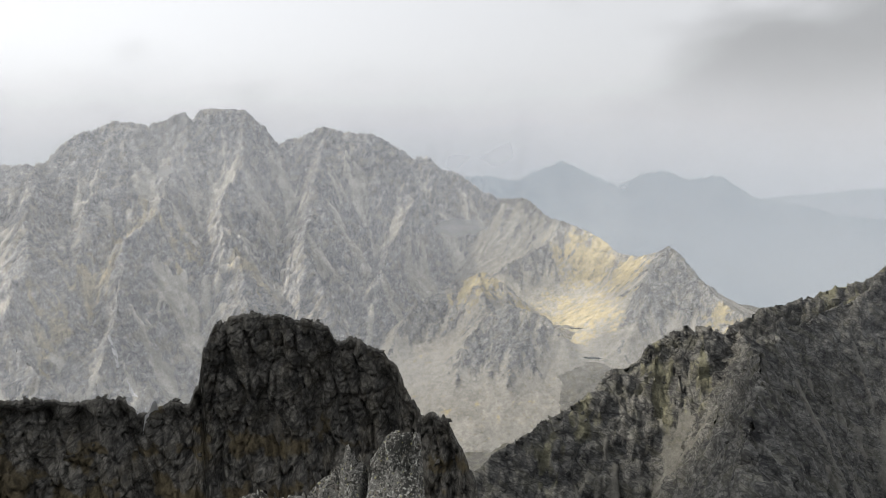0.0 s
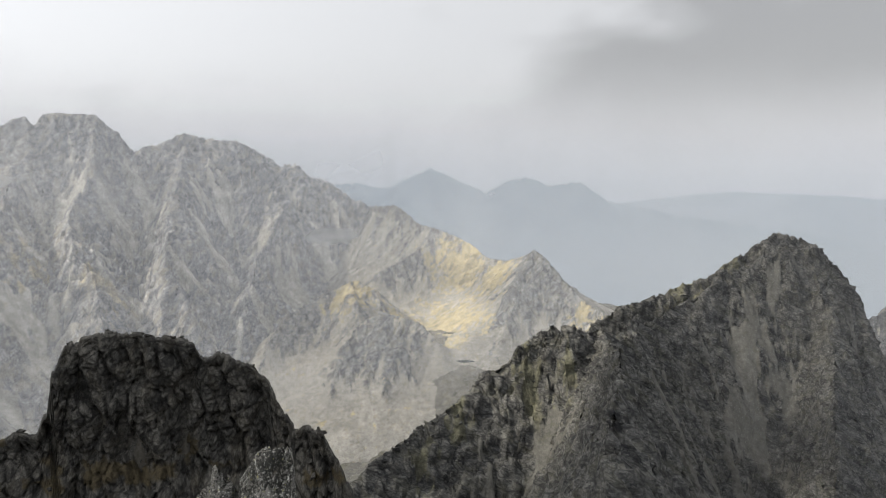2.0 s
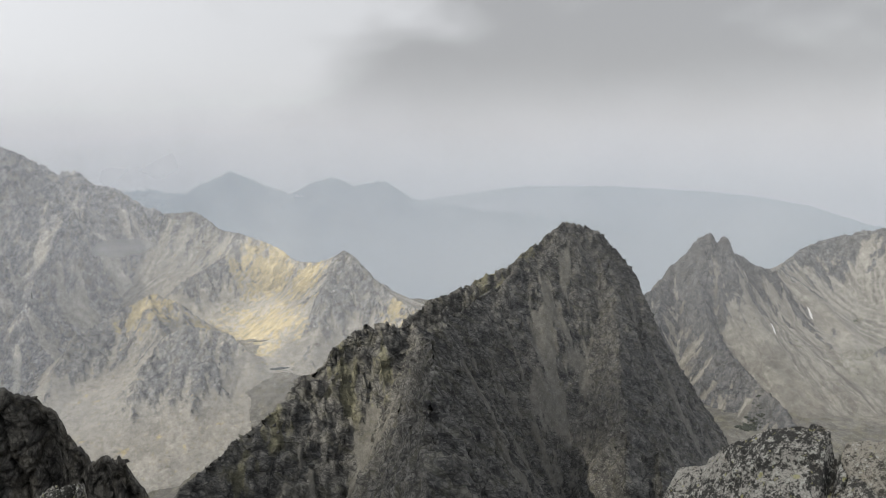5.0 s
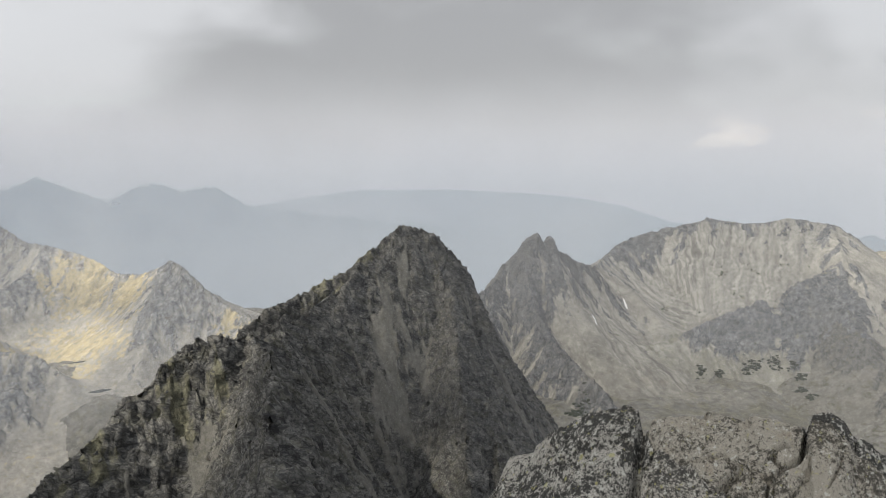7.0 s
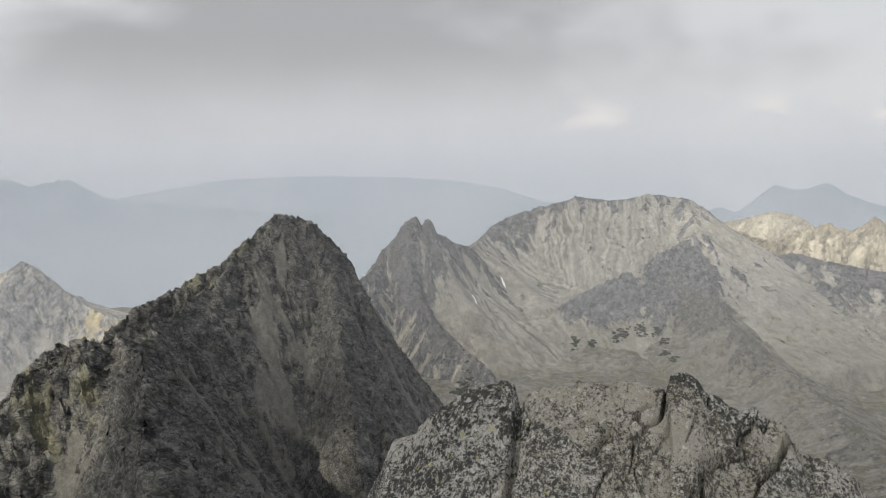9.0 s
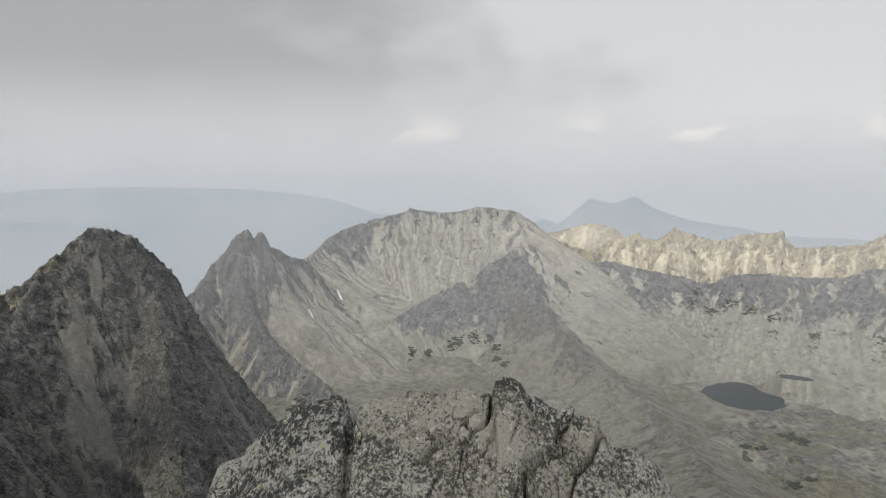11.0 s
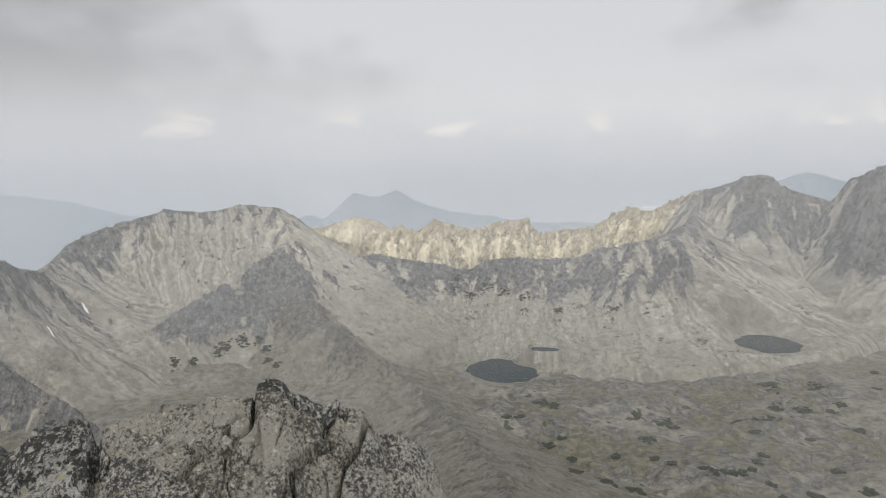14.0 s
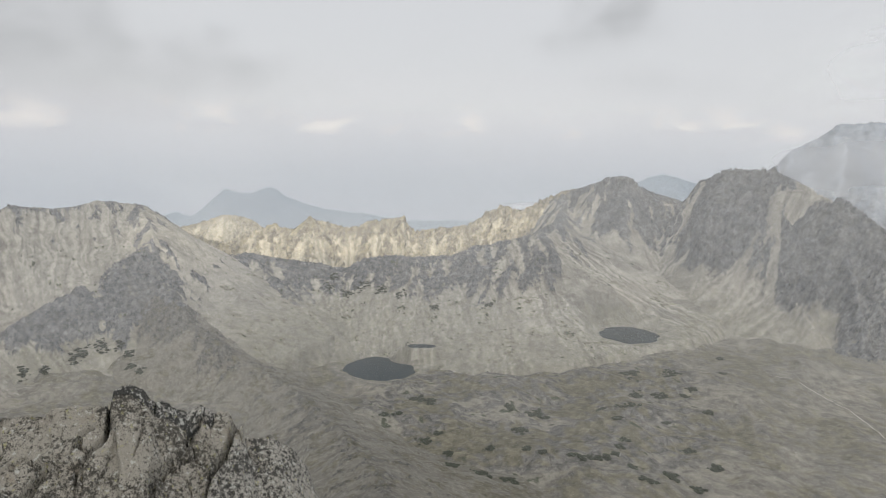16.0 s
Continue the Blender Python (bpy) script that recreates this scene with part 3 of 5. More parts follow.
SPUR = terrain_material("brown-green turf and stones", (0.06, 0.061, 0.061), (0.135, 0.133, 0.123), (0.135, 0.131, 0.118), (0.092, 0.088, 0.068), (0.055, 0.06, 0.04), 1.2, 0.8, runs=0.2)
NEAR_ROCK = terrain_material("near-black granite", (0.030, 0.030, 0.029), (0.105, 0.101, 0.091), (0.09, 0.084, 0.072), (0.058, 0.048, 0.029), (0.05, 0.04, 0.02), 0.15, 1.0, (0.3, 0.9, 0.25), 0.85, 0.2)
SUMMIT = terrain_material("summit blocks and turf", (0.07, 0.07, 0.065), (0.20, 0.19, 0.17), (0.22, 0.21, 0.19), (0.13, 0.12, 0.06), (0.08, 0.07, 0.04), 0.08)
AIR_1 = haze_glow_material("far ridge in haze colour", (0.235, 0.28, 0.325), (0.285, 0.328, 0.372))
AIR_2 = haze_glow_material("farthest ridge in haze colour", (0.315, 0.355, 0.40), (0.34, 0.378, 0.423))
AIR_3 = haze_glow_material("far mountain in haze colour", (0.235, 0.278, 0.33), (0.272, 0.312, 0.36))
WATER = water_material()
SNOW = plain_material("old snow", (0.42, 0.43, 0.44), (0.6, 0.6, 0.6), 0.3)
GRAVEL = plain_material("path gravel", (0.24, 0.23, 0.21), (0.31, 0.30, 0.275), 0.4)
SHRUB = plain_material("dwarf pine needles", (0.013, 0.017, 0.012), (0.034, 0.040, 0.026), 0.8, 0.9, 1.0)


def cloud_material(name, through_it):
    """Cloud that lets part of the sun through."""
    mat = bpy.data.materials.new(name)
    mat.use_nodes = True
    n = Nodes(mat.node_tree)
    a = n.add("ShaderNodeBsdfDiffuse", Color=(0.9, 0.9, 0.9, 1))
    b = n.add("ShaderNodeBsdfTransparent", Color=(1, 1, 1, 1))
    m = n.add("ShaderNodeMixShader", i0=through_it, i1=a.outputs[0], i2=b.outputs[0])
    n.add("ShaderNodeOutputMaterial", Surface=m.outputs[0])
    return mat


# for the unseen sheets that dim the sun by different amounts
CLOUD = cloud_material("thin cloud", 0.5)
MIDDLE_CLOUD = cloud_material("grey cloud", 0.42)
THICK_CLOUD = cloud_material("thick cloud", 0.12)
PALE_BLOCK = lichen_rock_material("pale lichened granite", (0.26, 0.242, 0.203), (0.385, 0.362, 0.312), (0.05, 0.047, 0.04), 0.98, 0.6)
SPECKLED_BLOCK = lichen_rock_material("speckled lichened granite", (0.30, 0.285, 0.25), (0.43, 0.415, 0.37), (0.042, 0.041, 0.038), 1.1, 0.6)
DARK_BLOCK = lichen_rock_material("black-lichened granite", (0.30, 0.29, 0.26), (0.46, 0.45, 0.415), (0.033, 0.033, 0.031), 1.15, 0.8)
GREY_BLOCK = lichen_rock_material("grey lichened granite", (0.14, 0.136, 0.125), (0.29, 0.28, 0.255), (0.03, 0.03, 0.027), 1.25, 0.8)

# ------------------------------------------------------------------ ground
def build_ground():
    def sheet(xs, ys):
        X, Y = np.meshgrid(xs, ys)
        H = ground_height(X, Y)
        hub = place(98, 1540)
        within = 1 - step(np.hypot(X - hub.x, Y - hub.y), 300, 620)
        for _, b, d, z, a, c, turn in LAKES:
            p = place(b, d)
            within = within * step(np.hypot(X - p.x, Y - p.y), 1.25 * max(a, c), 2.2 * max(a, c))
        H = H + within * (11 * (ridged(X / 85, Y / 85, octaves=4, gain=0.5) - 0.55) + 4 * fbm(X / 30, Y / 30, octaves=3))   # moraine humps
        gy, gx = np.gradient(H, ys, xs)
        slope = np.hypot(gx, gy)
        patch = fbm(X / 150, Y / 150, octaves=5, gain=0.6)
        fine = fbm(X / 24, Y / 24 + 3, octaves=4, gain=0.6)
        sc = step(0.5 + patch * 0.9 + fine * 0.8 - 0.2 * slope, 0.45, 0.9)
        gr = step(0.6 - 0.9 * patch + 1.0 * fine - 0.3 * slope, 0.35, 0.75)
        shore = np.zeros_like(H)
        for _, b, d, z, a, c, turn in LAKES:
            p = place(b, d)
            shore = np.maximum(shore, 1 - step(np.hypot(X - p.x, Y - p.y), 1.05 * max(a, c), 1.5 * max(a, c)))
        hub = place(100, 1540)
        rim = step(np.hypot(X - hub.x, Y - hub.y) + 120 * patch, 260, 520)
        sc, gr = np.maximum(sc, 0.6 * rim), gr * (1 - 0.25 * rim)
        sc = np.maximum(sc, shore * step(H * 0 + patch, -0.3, 0.3))
        gr = gr * (1 - shore)
        return np.stack([X, Y, H], -1), np.stack([sc, gr, step(fine + 0.5 * patch + 0.4 * slope, 0.42, 0.6) * within * 0.8, 0.5 + 0.6 * fine], -1)
    def axis(lo, a, b, hi, fine, coarse):
        return np.concatenate([np.arange(lo, a, coarse), np.arange(a, b, fine), np.arange(b, hi + 1, coarse)])
    P, cover = sheet(axis(-4900, -900, 2350, 4900, 11.0, 90.0), axis(-4900, -1100, 2600, 4900, 11.0, 90.0))
    keep = np.ones((P.shape[0] - 1, P.shape[1] - 1), bool)
    ob = new("ground", grid_mesh("ground", P, keep, cover))
    ob.data.materials.append(BASIN)
    tagged(ob, "grey-green alpine valley floor of turf, gravel and moraine", "ground", kind="structure")


build_ground()


def build_lake(name, bearing, distance, height, a, c, turn):
    bm = bmesh.new()
    rim = []
    for i in range(64):
        t = 2 * math.pi * i / 64
        rim.append(bm.verts.new((1.15 * a * math.cos(t), 1.15 * c * math.sin(t), 0)))
    bm.faces.new(rim)
    me = bpy.data.meshes.new(name)
    bm.to_mesh(me)
    bm.free()
    me.materials.append(WATER)
    ob = new(name, me)
    ob.matrix_world = pose(*place(bearing, distance, height), 0, 0, 90 - turn)
    tagged(ob, "still dark blue-grey mountain lake in the rocky basin", "lake", kind="structure")


for row in LAKES:
    build_lake(*row)

# ------------------------------------------------------------------ mountains
MASSIF = crest((-36, 2330, -90), (-32.1, 2350, -74), (-29.6, 2375, -76), (-28.5, 2385, -30), (-26.8, 2400, 20), (-24.3, 2423, 48),
               (-22.6, 2438, 40), (-21.4, 2448, 62), (-20.4, 2457, 85), (-19.8, 2462, 60), (-19.0, 2469, 90), (-17.8, 2479, 100),
               (-15.3, 2500, 94), (-14.3, 2508, 49), (-12.8, 2520, -19), (-11.2, 2532, 12), (-9.5, 2545, 44), (-8.4, 2554, 27),
               (-6.1, 2571, 22), (-4.3, 2585, -12), (-2.7, 2597, -46), (-2.3, 2600, -67), (-1.1, 2609, -60), (0.0, 2617, -108),
               (1.4, 2627, -125), (2.8, 2638, -171), (4.4, 2650, -218), (6, 2700, -260))
mountain("mountain", [MASSIF,
                      crest((-19.8, 2480, 60), (-21.7, 2200, -138), (-24.3, 1980, -269), (-26.1, 1810, -430)),
                      crest((-9.5, 2560, 37), (-10.2, 2290, -150), (-11.2, 2080, -318), (-10.4, 1930, -440)),
                      crest((-30, 2360, -80), (-31.2, 2020, -245), (-32.3, 1800, -394), (-31.1, 1700, -500)),
                      crest((-2.3, 2600, -70), (-3.0, 2380, -213), (-4.4, 2220, -343), (-6.3, 2080, -450)),
                      crest((-15.3, 2500, 90), (-16.3, 2280, -94), (-17.3, 2050, -274), (-15.8, 1880, -450)),
                      crest((-24.6, 2420, 40), (-26.8, 2180, -190), (-28.6, 1960, -380), (-28.2, 1820, -520))],
         5.0, 720, GREY_WALL, "high grey granite massif with gullies and a jagged crest", steep=1.35, wall=430, talus=0.6, warp=55, ribs=105, rib_size=165, rough=9, rough_size=28,
         grass=0.1, lush=((-24, 2150, 120), (-27, 2010, 110), (-20.5, 2060, 110), (-30, 1880, 120), (-16, 2020, 90)), rocky=0.3, seed=3.1, jag=9, block=11, blend=32, strata=(-0.5, 0.1, -0.85, 2.4))
mountain("mountain_shoulder", [crest((4.4, 2650, -218), (6.7, 2600, -212), (8.5, 2500, -269), (9.9, 2430, -276), (12.6, 2350, -314),
                                     (14.0, 2280, -352), (15.8, 2200, -350), (17.9, 2120, -312), (18.8, 2080, -325), (20.1, 2050, -373),
                                     (21.8, 2000, -422), (23.5, 1950, -444), (27, 1850, -480)),
                               crest((17.9, 2120, -312), (16.7, 2020, -392), (16.0, 1930, -470), (15.2, 1850, -535)),
                               crest((9.9, 2430, -276), (8.2, 2330, -355), (5.4, 2250, -401)),
                               crest((1.2, 2080, -425), (3.1, 2080, -393), (5.0, 2060, -419)),
                               crest((1.2, 2080, -425), (-2.1, 2000, -476), (-3.9, 1920, -545)),
                               crest((3.6, 1900, -483), (5.5, 1900, -449), (8.3, 1880, -473), (10.2, 1850, -515)),
                               crest((3.1, 2080, -400), (3.6, 1900, -483), (1.8, 1800, -551), (0.8, 1690, -640))],
         4.0, 640, GOLD_SLOPE, "rocky shoulder with golden turf, pale scree and round knolls", steep=0.95, wall=100, talus=0.5, warp=16, ribs=16, rib_size=60, rough=6,
         rough_size=20, grass=0.4, rocky=-0.02, crags=((5.2, 1770, 150, 125, 1.1), (-1.2, 1966, 100, 75, 0.9), (6.7, 2290, 120, 90, 0.8), (18.7, 2042, 100, 110, 0.9), (16.2, 1960, 60, 90, 0.7), (12.0, 2160, 100, 120, -0.8),
         (2.0, 1640, 100, 60, -1.0), (10.7, 1770, 75, 100, -0.8), (-1.1, 2280, 140, 80, -0.6)), seed=8.4, jag=7, toe=600, block=7, lush=((10.5, 2030, 190), (12.5, 2320, 190), (15.2, 2170, 120), (3.2, 2070, 130), (7.5, 1975, 120), (22.5, 1970, 80)))
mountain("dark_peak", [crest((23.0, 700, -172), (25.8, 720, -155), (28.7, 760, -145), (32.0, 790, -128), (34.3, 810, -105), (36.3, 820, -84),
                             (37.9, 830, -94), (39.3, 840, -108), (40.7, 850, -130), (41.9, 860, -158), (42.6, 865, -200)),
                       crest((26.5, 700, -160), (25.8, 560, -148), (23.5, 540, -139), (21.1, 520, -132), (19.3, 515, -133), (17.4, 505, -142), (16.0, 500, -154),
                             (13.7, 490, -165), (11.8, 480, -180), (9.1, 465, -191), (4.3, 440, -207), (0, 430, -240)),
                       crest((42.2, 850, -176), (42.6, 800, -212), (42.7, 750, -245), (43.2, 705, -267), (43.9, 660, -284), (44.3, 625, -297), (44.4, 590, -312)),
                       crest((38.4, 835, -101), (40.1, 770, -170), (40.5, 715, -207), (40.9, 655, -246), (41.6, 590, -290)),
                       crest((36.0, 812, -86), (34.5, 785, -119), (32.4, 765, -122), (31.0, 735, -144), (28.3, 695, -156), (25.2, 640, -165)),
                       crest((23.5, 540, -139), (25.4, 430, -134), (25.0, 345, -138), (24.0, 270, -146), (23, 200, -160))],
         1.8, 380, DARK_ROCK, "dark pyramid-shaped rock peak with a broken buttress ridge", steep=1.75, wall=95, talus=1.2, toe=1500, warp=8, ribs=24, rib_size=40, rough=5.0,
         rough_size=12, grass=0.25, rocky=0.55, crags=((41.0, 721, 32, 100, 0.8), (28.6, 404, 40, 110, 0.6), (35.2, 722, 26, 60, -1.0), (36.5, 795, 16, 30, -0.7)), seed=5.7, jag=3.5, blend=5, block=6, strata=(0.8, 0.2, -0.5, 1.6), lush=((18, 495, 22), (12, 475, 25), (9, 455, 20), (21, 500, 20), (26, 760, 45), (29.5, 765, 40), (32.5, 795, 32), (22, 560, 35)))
mountain("twin_peak", [crest((41.0, 1660, -400), (41.8, 1700, -363), (43.8, 1760, -330), (44.5, 1800, -289), (45.7, 1820, -262), (46.6, 1830, -227), (47.3, 1835, -219),
                             (47.8, 1840, -244), (48.2, 1845, -225), (48.9, 1860, -262), (50.5, 1890, -297), (51.7, 1920, -313)),
                       crest((45.9, 1820, -263), (46.8, 1700, -365), (48.6, 1550, -430), (52.4, 1400, -475), (54.8, 1300, -505)),
                       crest((43.8, 1760, -330), (43.4, 1600, -424), (44.8, 1350, -480), (46.2, 1150, -520))],
         3.5, 820, SPIRE_ROCK, "grey rock peak with two short spires", steep=1.25, wall=95, talus=0.55, warp=12, ribs=32, rib_size=62, rough=6, rough_size=20, grass=0.4,
         rocky=0.15, crags=((47.2, 1761, 75, 110, 0.7), (47.3, 1480, 90, 100, 0.35)), seed=2.2, jag=7, blend=6, toe=500, block=8)
mountain("dome_mountain", [crest((51.7, 1930, -315), (52.4, 2040, -312), (54.2, 2180, -280), (56.0, 2220, -258), (58.2, 2240, -234), (60.3, 2250, -207),
                                 (62.8, 2250, -219), (64.5, 2250, -213), (65.7, 2250, -199), (67.7, 2250, -208), (68.9, 2240, -218)),
                           crest((68.7, 2240, -219), (69.6, 2080, -290), (69.2, 1960, -370), (72.0, 1760, -470)),
                           crest((69.1, 2060, -305), (65.0, 1930, -382), (60.3, 1830, -439), (56.5, 1750, -498)),
                           crest((69.2, 1960, -370), (67.3, 1830, -454), (66.9, 1730, -540)),
                           crest((68.9, 2240, -218), (69.6, 2240, -258), (71.9, 2270, -352), (75.5, 2300, -390))],
         4.4, 720, CIRQUE, "broad grey dome mountain with a scree cirque and a long spur", steep=0.72, wall=120, talus=0.6, warp=14, ribs=20, rib_size=58, rough=5,
         rough_size=20, grass=0.6, rocky=-0.35, crags=((68.6, 1880, 120, 190, 1.6), (62.5, 1850, 175, 100, 1.6), (72.5, 1960, 40, 120, 0.9), (74.5, 2080, 50, 90, 0.7), (68.3, 2145, 47, 100, 0.3), (58.1, 1960, 95, 150, -0.9), (61.3, 2142, 200, 90, -0.35), (72.0, 2115, 60, 130, -0.5), (54.8, 2156, 95, 100, 0.9), (57.5, 2200, 80, 60, 0.5)), pine=0.02, seed=6.6, jag=6, blend=8, toe=500, block=7, bowls=((55.3, 1800, -505, 330),), foot=-490, meadow=-445)
mountain("turf_spur", [crest((69.8, 1900, -410), (72.0, 1760, -462), (74.9, 1640, -508), (79.0, 1480, -525), (82.2, 1270, -515), (86.3, 950, -464), (92, 615, -406), (100, 370, -321))],
         3.6, 420, SPUR, "long brown-green turf spur below the dome mountain", steep=0.42, wall=60, talus=0.5, warp=14, ribs=14, rib_size=50, rough=4, rough_size=18, block=4, grass=0.75,
         rocky=-0.3, crags=((69.8, 1820, 90, 110, 1.1), (73.5, 1660, 50, 120, 0.6), (80, 1250, 40, 160, 0.35)), seed=17.0, jag=2, blend=6, toe=160, cut=12, category="ridge")
mountain("saddle_ridge", [crest((71.7, 2270, -352), (74.7, 2280, -379), (76.4, 2270, -372), (79.0, 2250, -389), (81.7, 2250, -413), (84.0, 2260, -426),
                                (85.8, 2260, -398), (89.1, 2250, -386), (92.8, 2250, -379), (95.1, 2260, -346), (97.4, 2270, -327), (99.7, 2300, -304), (101.5, 2400, -271)),
                          crest((76.4, 2270, -372), (79.9, 2050, -476), (83.5, 1900, -550)),
                          crest((95.1, 2260, -346), (92.9, 2120, -441), (92.0, 1990, -540)),
                          crest((100.2, 2300, -299), (102.1, 2180, -405), (101.6, 2050, -515))],
         4.5, 680, CIRQUE, "low grey-green saddle ridge with scree chutes", steep=0.65, wall=90, talus=0.42, warp=14, ribs=36, rib_size=60, rough=6, rough_size=20,
         grass=0.5, rocky=0.05, crags=((86.9, 2194, 116, 90, 0.7), (81.7, 2206, 78, 70, 0.5), (79.5, 2120, 60, 90, 0.7), (83.2, 2120, 45, 90, 0.6), (89.0, 2110, 60, 90, 0.8), (93.5, 2150, 90, 80, 0.6), (100.4, 2120, 90, 120, 1.3), (96.0, 2061, 110, 120, 0.9), (91.2, 2093, 40, 130, 0.8), (85.0, 2110, 90, 60, -0.9), (88.3, 1960, 90, 150, -0.9), (93.6, 2040, 25, 120, -0.7), (102.3, 2180, 22, 130, -0.9)), pine=0.10, seed=9.9, jag=5, blend=8, toe=400, block=6, foot=-490, meadow=-460)
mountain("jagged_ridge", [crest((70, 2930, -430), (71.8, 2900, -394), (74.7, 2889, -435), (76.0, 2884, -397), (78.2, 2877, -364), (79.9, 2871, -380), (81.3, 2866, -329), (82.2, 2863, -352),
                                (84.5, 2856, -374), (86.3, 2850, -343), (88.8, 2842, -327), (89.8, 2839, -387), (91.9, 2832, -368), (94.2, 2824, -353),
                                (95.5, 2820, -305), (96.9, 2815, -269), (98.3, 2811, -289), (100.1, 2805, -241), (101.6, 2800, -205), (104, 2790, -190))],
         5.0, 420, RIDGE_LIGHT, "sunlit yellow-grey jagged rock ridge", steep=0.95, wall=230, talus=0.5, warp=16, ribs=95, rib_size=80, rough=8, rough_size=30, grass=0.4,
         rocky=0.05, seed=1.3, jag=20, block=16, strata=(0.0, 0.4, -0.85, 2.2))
mountain("rounded_peak", [crest((101.6, 2800, -205), (103.6, 2760, -177), (105.1, 2700, -139), (106.6, 2680, -136), (108.0, 2700, -177), (110.1, 2720, -209), (111.5, 2720, -230)),
                          crest((105.1, 2700, -146), (104.6, 2550, -303), (103.9, 2400, -410), (104.4, 2300, -470)),
                          crest((101.6, 2800, -205), (101.8, 2600, -262), (101.5, 2400, -271), (101.2, 2300, -330))],
         4.5, 780, CIRQUE, "blunt grey peak above a long scree slope", steep=1.1, wall=150, talus=0.55, warp=16, ribs=44, rib_size=80, rough=6, rough_size=24, grass=0.3,
         rocky=0.1, crags=((103.4, 2290, 60, 150, 1.4), (107.2, 2580, 170, 110, 0.8), (108.5, 2255, 165, 170, -1.2)), seed=4.5, jag=7, toe=500, block=9, foot=-375, meadow=-445)
mountain("cliff_peak", [crest((110.3, 2720, -235), (110.9, 2700, -217), (112.1, 2620, -134), (114.0, 2560, -94), (115.6, 2540, -96), (117.1, 2500, -87), (118.3, 2450, -106), (120.2, 2400, -152),
                              (122.0, 2350, -185), (124.5, 2300, -254), (130, 2200, -330)),
                        crest((114.0, 2560, -94), (112.7, 2420, -269), (112.6, 2300, -405)),
                        crest((117.1, 2500, -101), (117.4, 2370, -251), (118.2, 2230, -400), (120.7, 2100, -485)),
                        crest((120.2, 2400, -152), (122.3, 2260, -305), (123.5, 2120, -455))],
         4.5, 760, CIRQUE, "grey peak with dark rock cliffs above scree", steep=1.4, wall=200, talus=0.6, warp=16, ribs=60, rib_size=80, rough=6, rough_size=26, grass=0.2,
         rocky=0.1, crags=((113.8, 2430, 150, 150, 1.3), (120.8, 2270, 190, 130, 1.4), (124.0, 2110, 90, 150, 1.0), (117.6, 2290, 16, 150, -1.6), (113.7, 2130, 170, 130, -1.2), (119.9, 2400, 150, 40, -1.4)), seed=7.5, jag=7, toe=500, block=11, strata=(0.3, 0.3, -0.85, 2.4), foot=-375, meadow=-445)
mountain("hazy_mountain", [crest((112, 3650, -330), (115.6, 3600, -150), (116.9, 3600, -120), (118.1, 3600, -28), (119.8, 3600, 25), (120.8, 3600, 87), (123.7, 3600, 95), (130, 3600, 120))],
         9.0, 700, HAZY_ROCK, "high mountain with blue-grey haze painted into its rock", steep=1.0, wall=300, talus=0.6, ribs=90, rib_size=170, rough=6, rough_size=60, grass=0.0, seed=11.0, floor=-900, jag=8, block=10)
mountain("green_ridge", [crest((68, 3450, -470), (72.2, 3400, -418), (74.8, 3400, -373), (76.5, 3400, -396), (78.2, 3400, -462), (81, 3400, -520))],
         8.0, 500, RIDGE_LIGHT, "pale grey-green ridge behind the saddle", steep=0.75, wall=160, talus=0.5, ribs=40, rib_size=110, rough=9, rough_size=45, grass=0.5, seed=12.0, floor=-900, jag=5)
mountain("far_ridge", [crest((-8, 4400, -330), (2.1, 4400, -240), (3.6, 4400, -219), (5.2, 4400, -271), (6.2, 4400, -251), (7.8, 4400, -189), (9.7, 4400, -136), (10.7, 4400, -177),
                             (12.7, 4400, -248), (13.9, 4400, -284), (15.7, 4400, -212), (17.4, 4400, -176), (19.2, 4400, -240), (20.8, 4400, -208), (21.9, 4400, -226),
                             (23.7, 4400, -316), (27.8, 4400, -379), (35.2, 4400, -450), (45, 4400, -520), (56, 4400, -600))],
         17.0, 1000, AIR_1, "distant mountain ridge glowing in pale blue haze colour", steep=0.5, wall=250, talus=0.6, warp=16, ribs=90, rib_size=200, rough=6, rough_size=80, seed=13.0, jag=55, floor=-1700, category="backdrop", kind="structure", split=False)
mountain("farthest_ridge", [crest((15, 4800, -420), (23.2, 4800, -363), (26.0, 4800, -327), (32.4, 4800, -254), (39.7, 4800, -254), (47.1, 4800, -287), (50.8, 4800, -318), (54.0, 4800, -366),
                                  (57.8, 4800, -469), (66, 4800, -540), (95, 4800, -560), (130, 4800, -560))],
         24.0, 1000, AIR_2, "upland on the horizon glowing in faint blue haze colour", steep=0.5, wall=250, talus=0.6, warp=16, ribs=16, rib_size=250, rough=6, rough_size=80, seed=14.0, jag=2, floor=-1700, category="backdrop", kind="structure", split=False)
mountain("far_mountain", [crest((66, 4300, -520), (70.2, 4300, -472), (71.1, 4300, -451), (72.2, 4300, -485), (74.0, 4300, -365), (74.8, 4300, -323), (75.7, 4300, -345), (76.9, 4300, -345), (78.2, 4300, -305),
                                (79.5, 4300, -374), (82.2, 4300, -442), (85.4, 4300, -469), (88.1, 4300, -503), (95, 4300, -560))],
         18.0, 700, AIR_3, "distant mountain with two summits, glowing in slate-blue haze colour", steep=0.5, wall=250, talus=0.35, warp=5, ribs=10, rib_size=150, rough=6, rough_size=80, seed=15.0, jag=8, floor=-1700, category="backdrop", kind="structure", split=False)
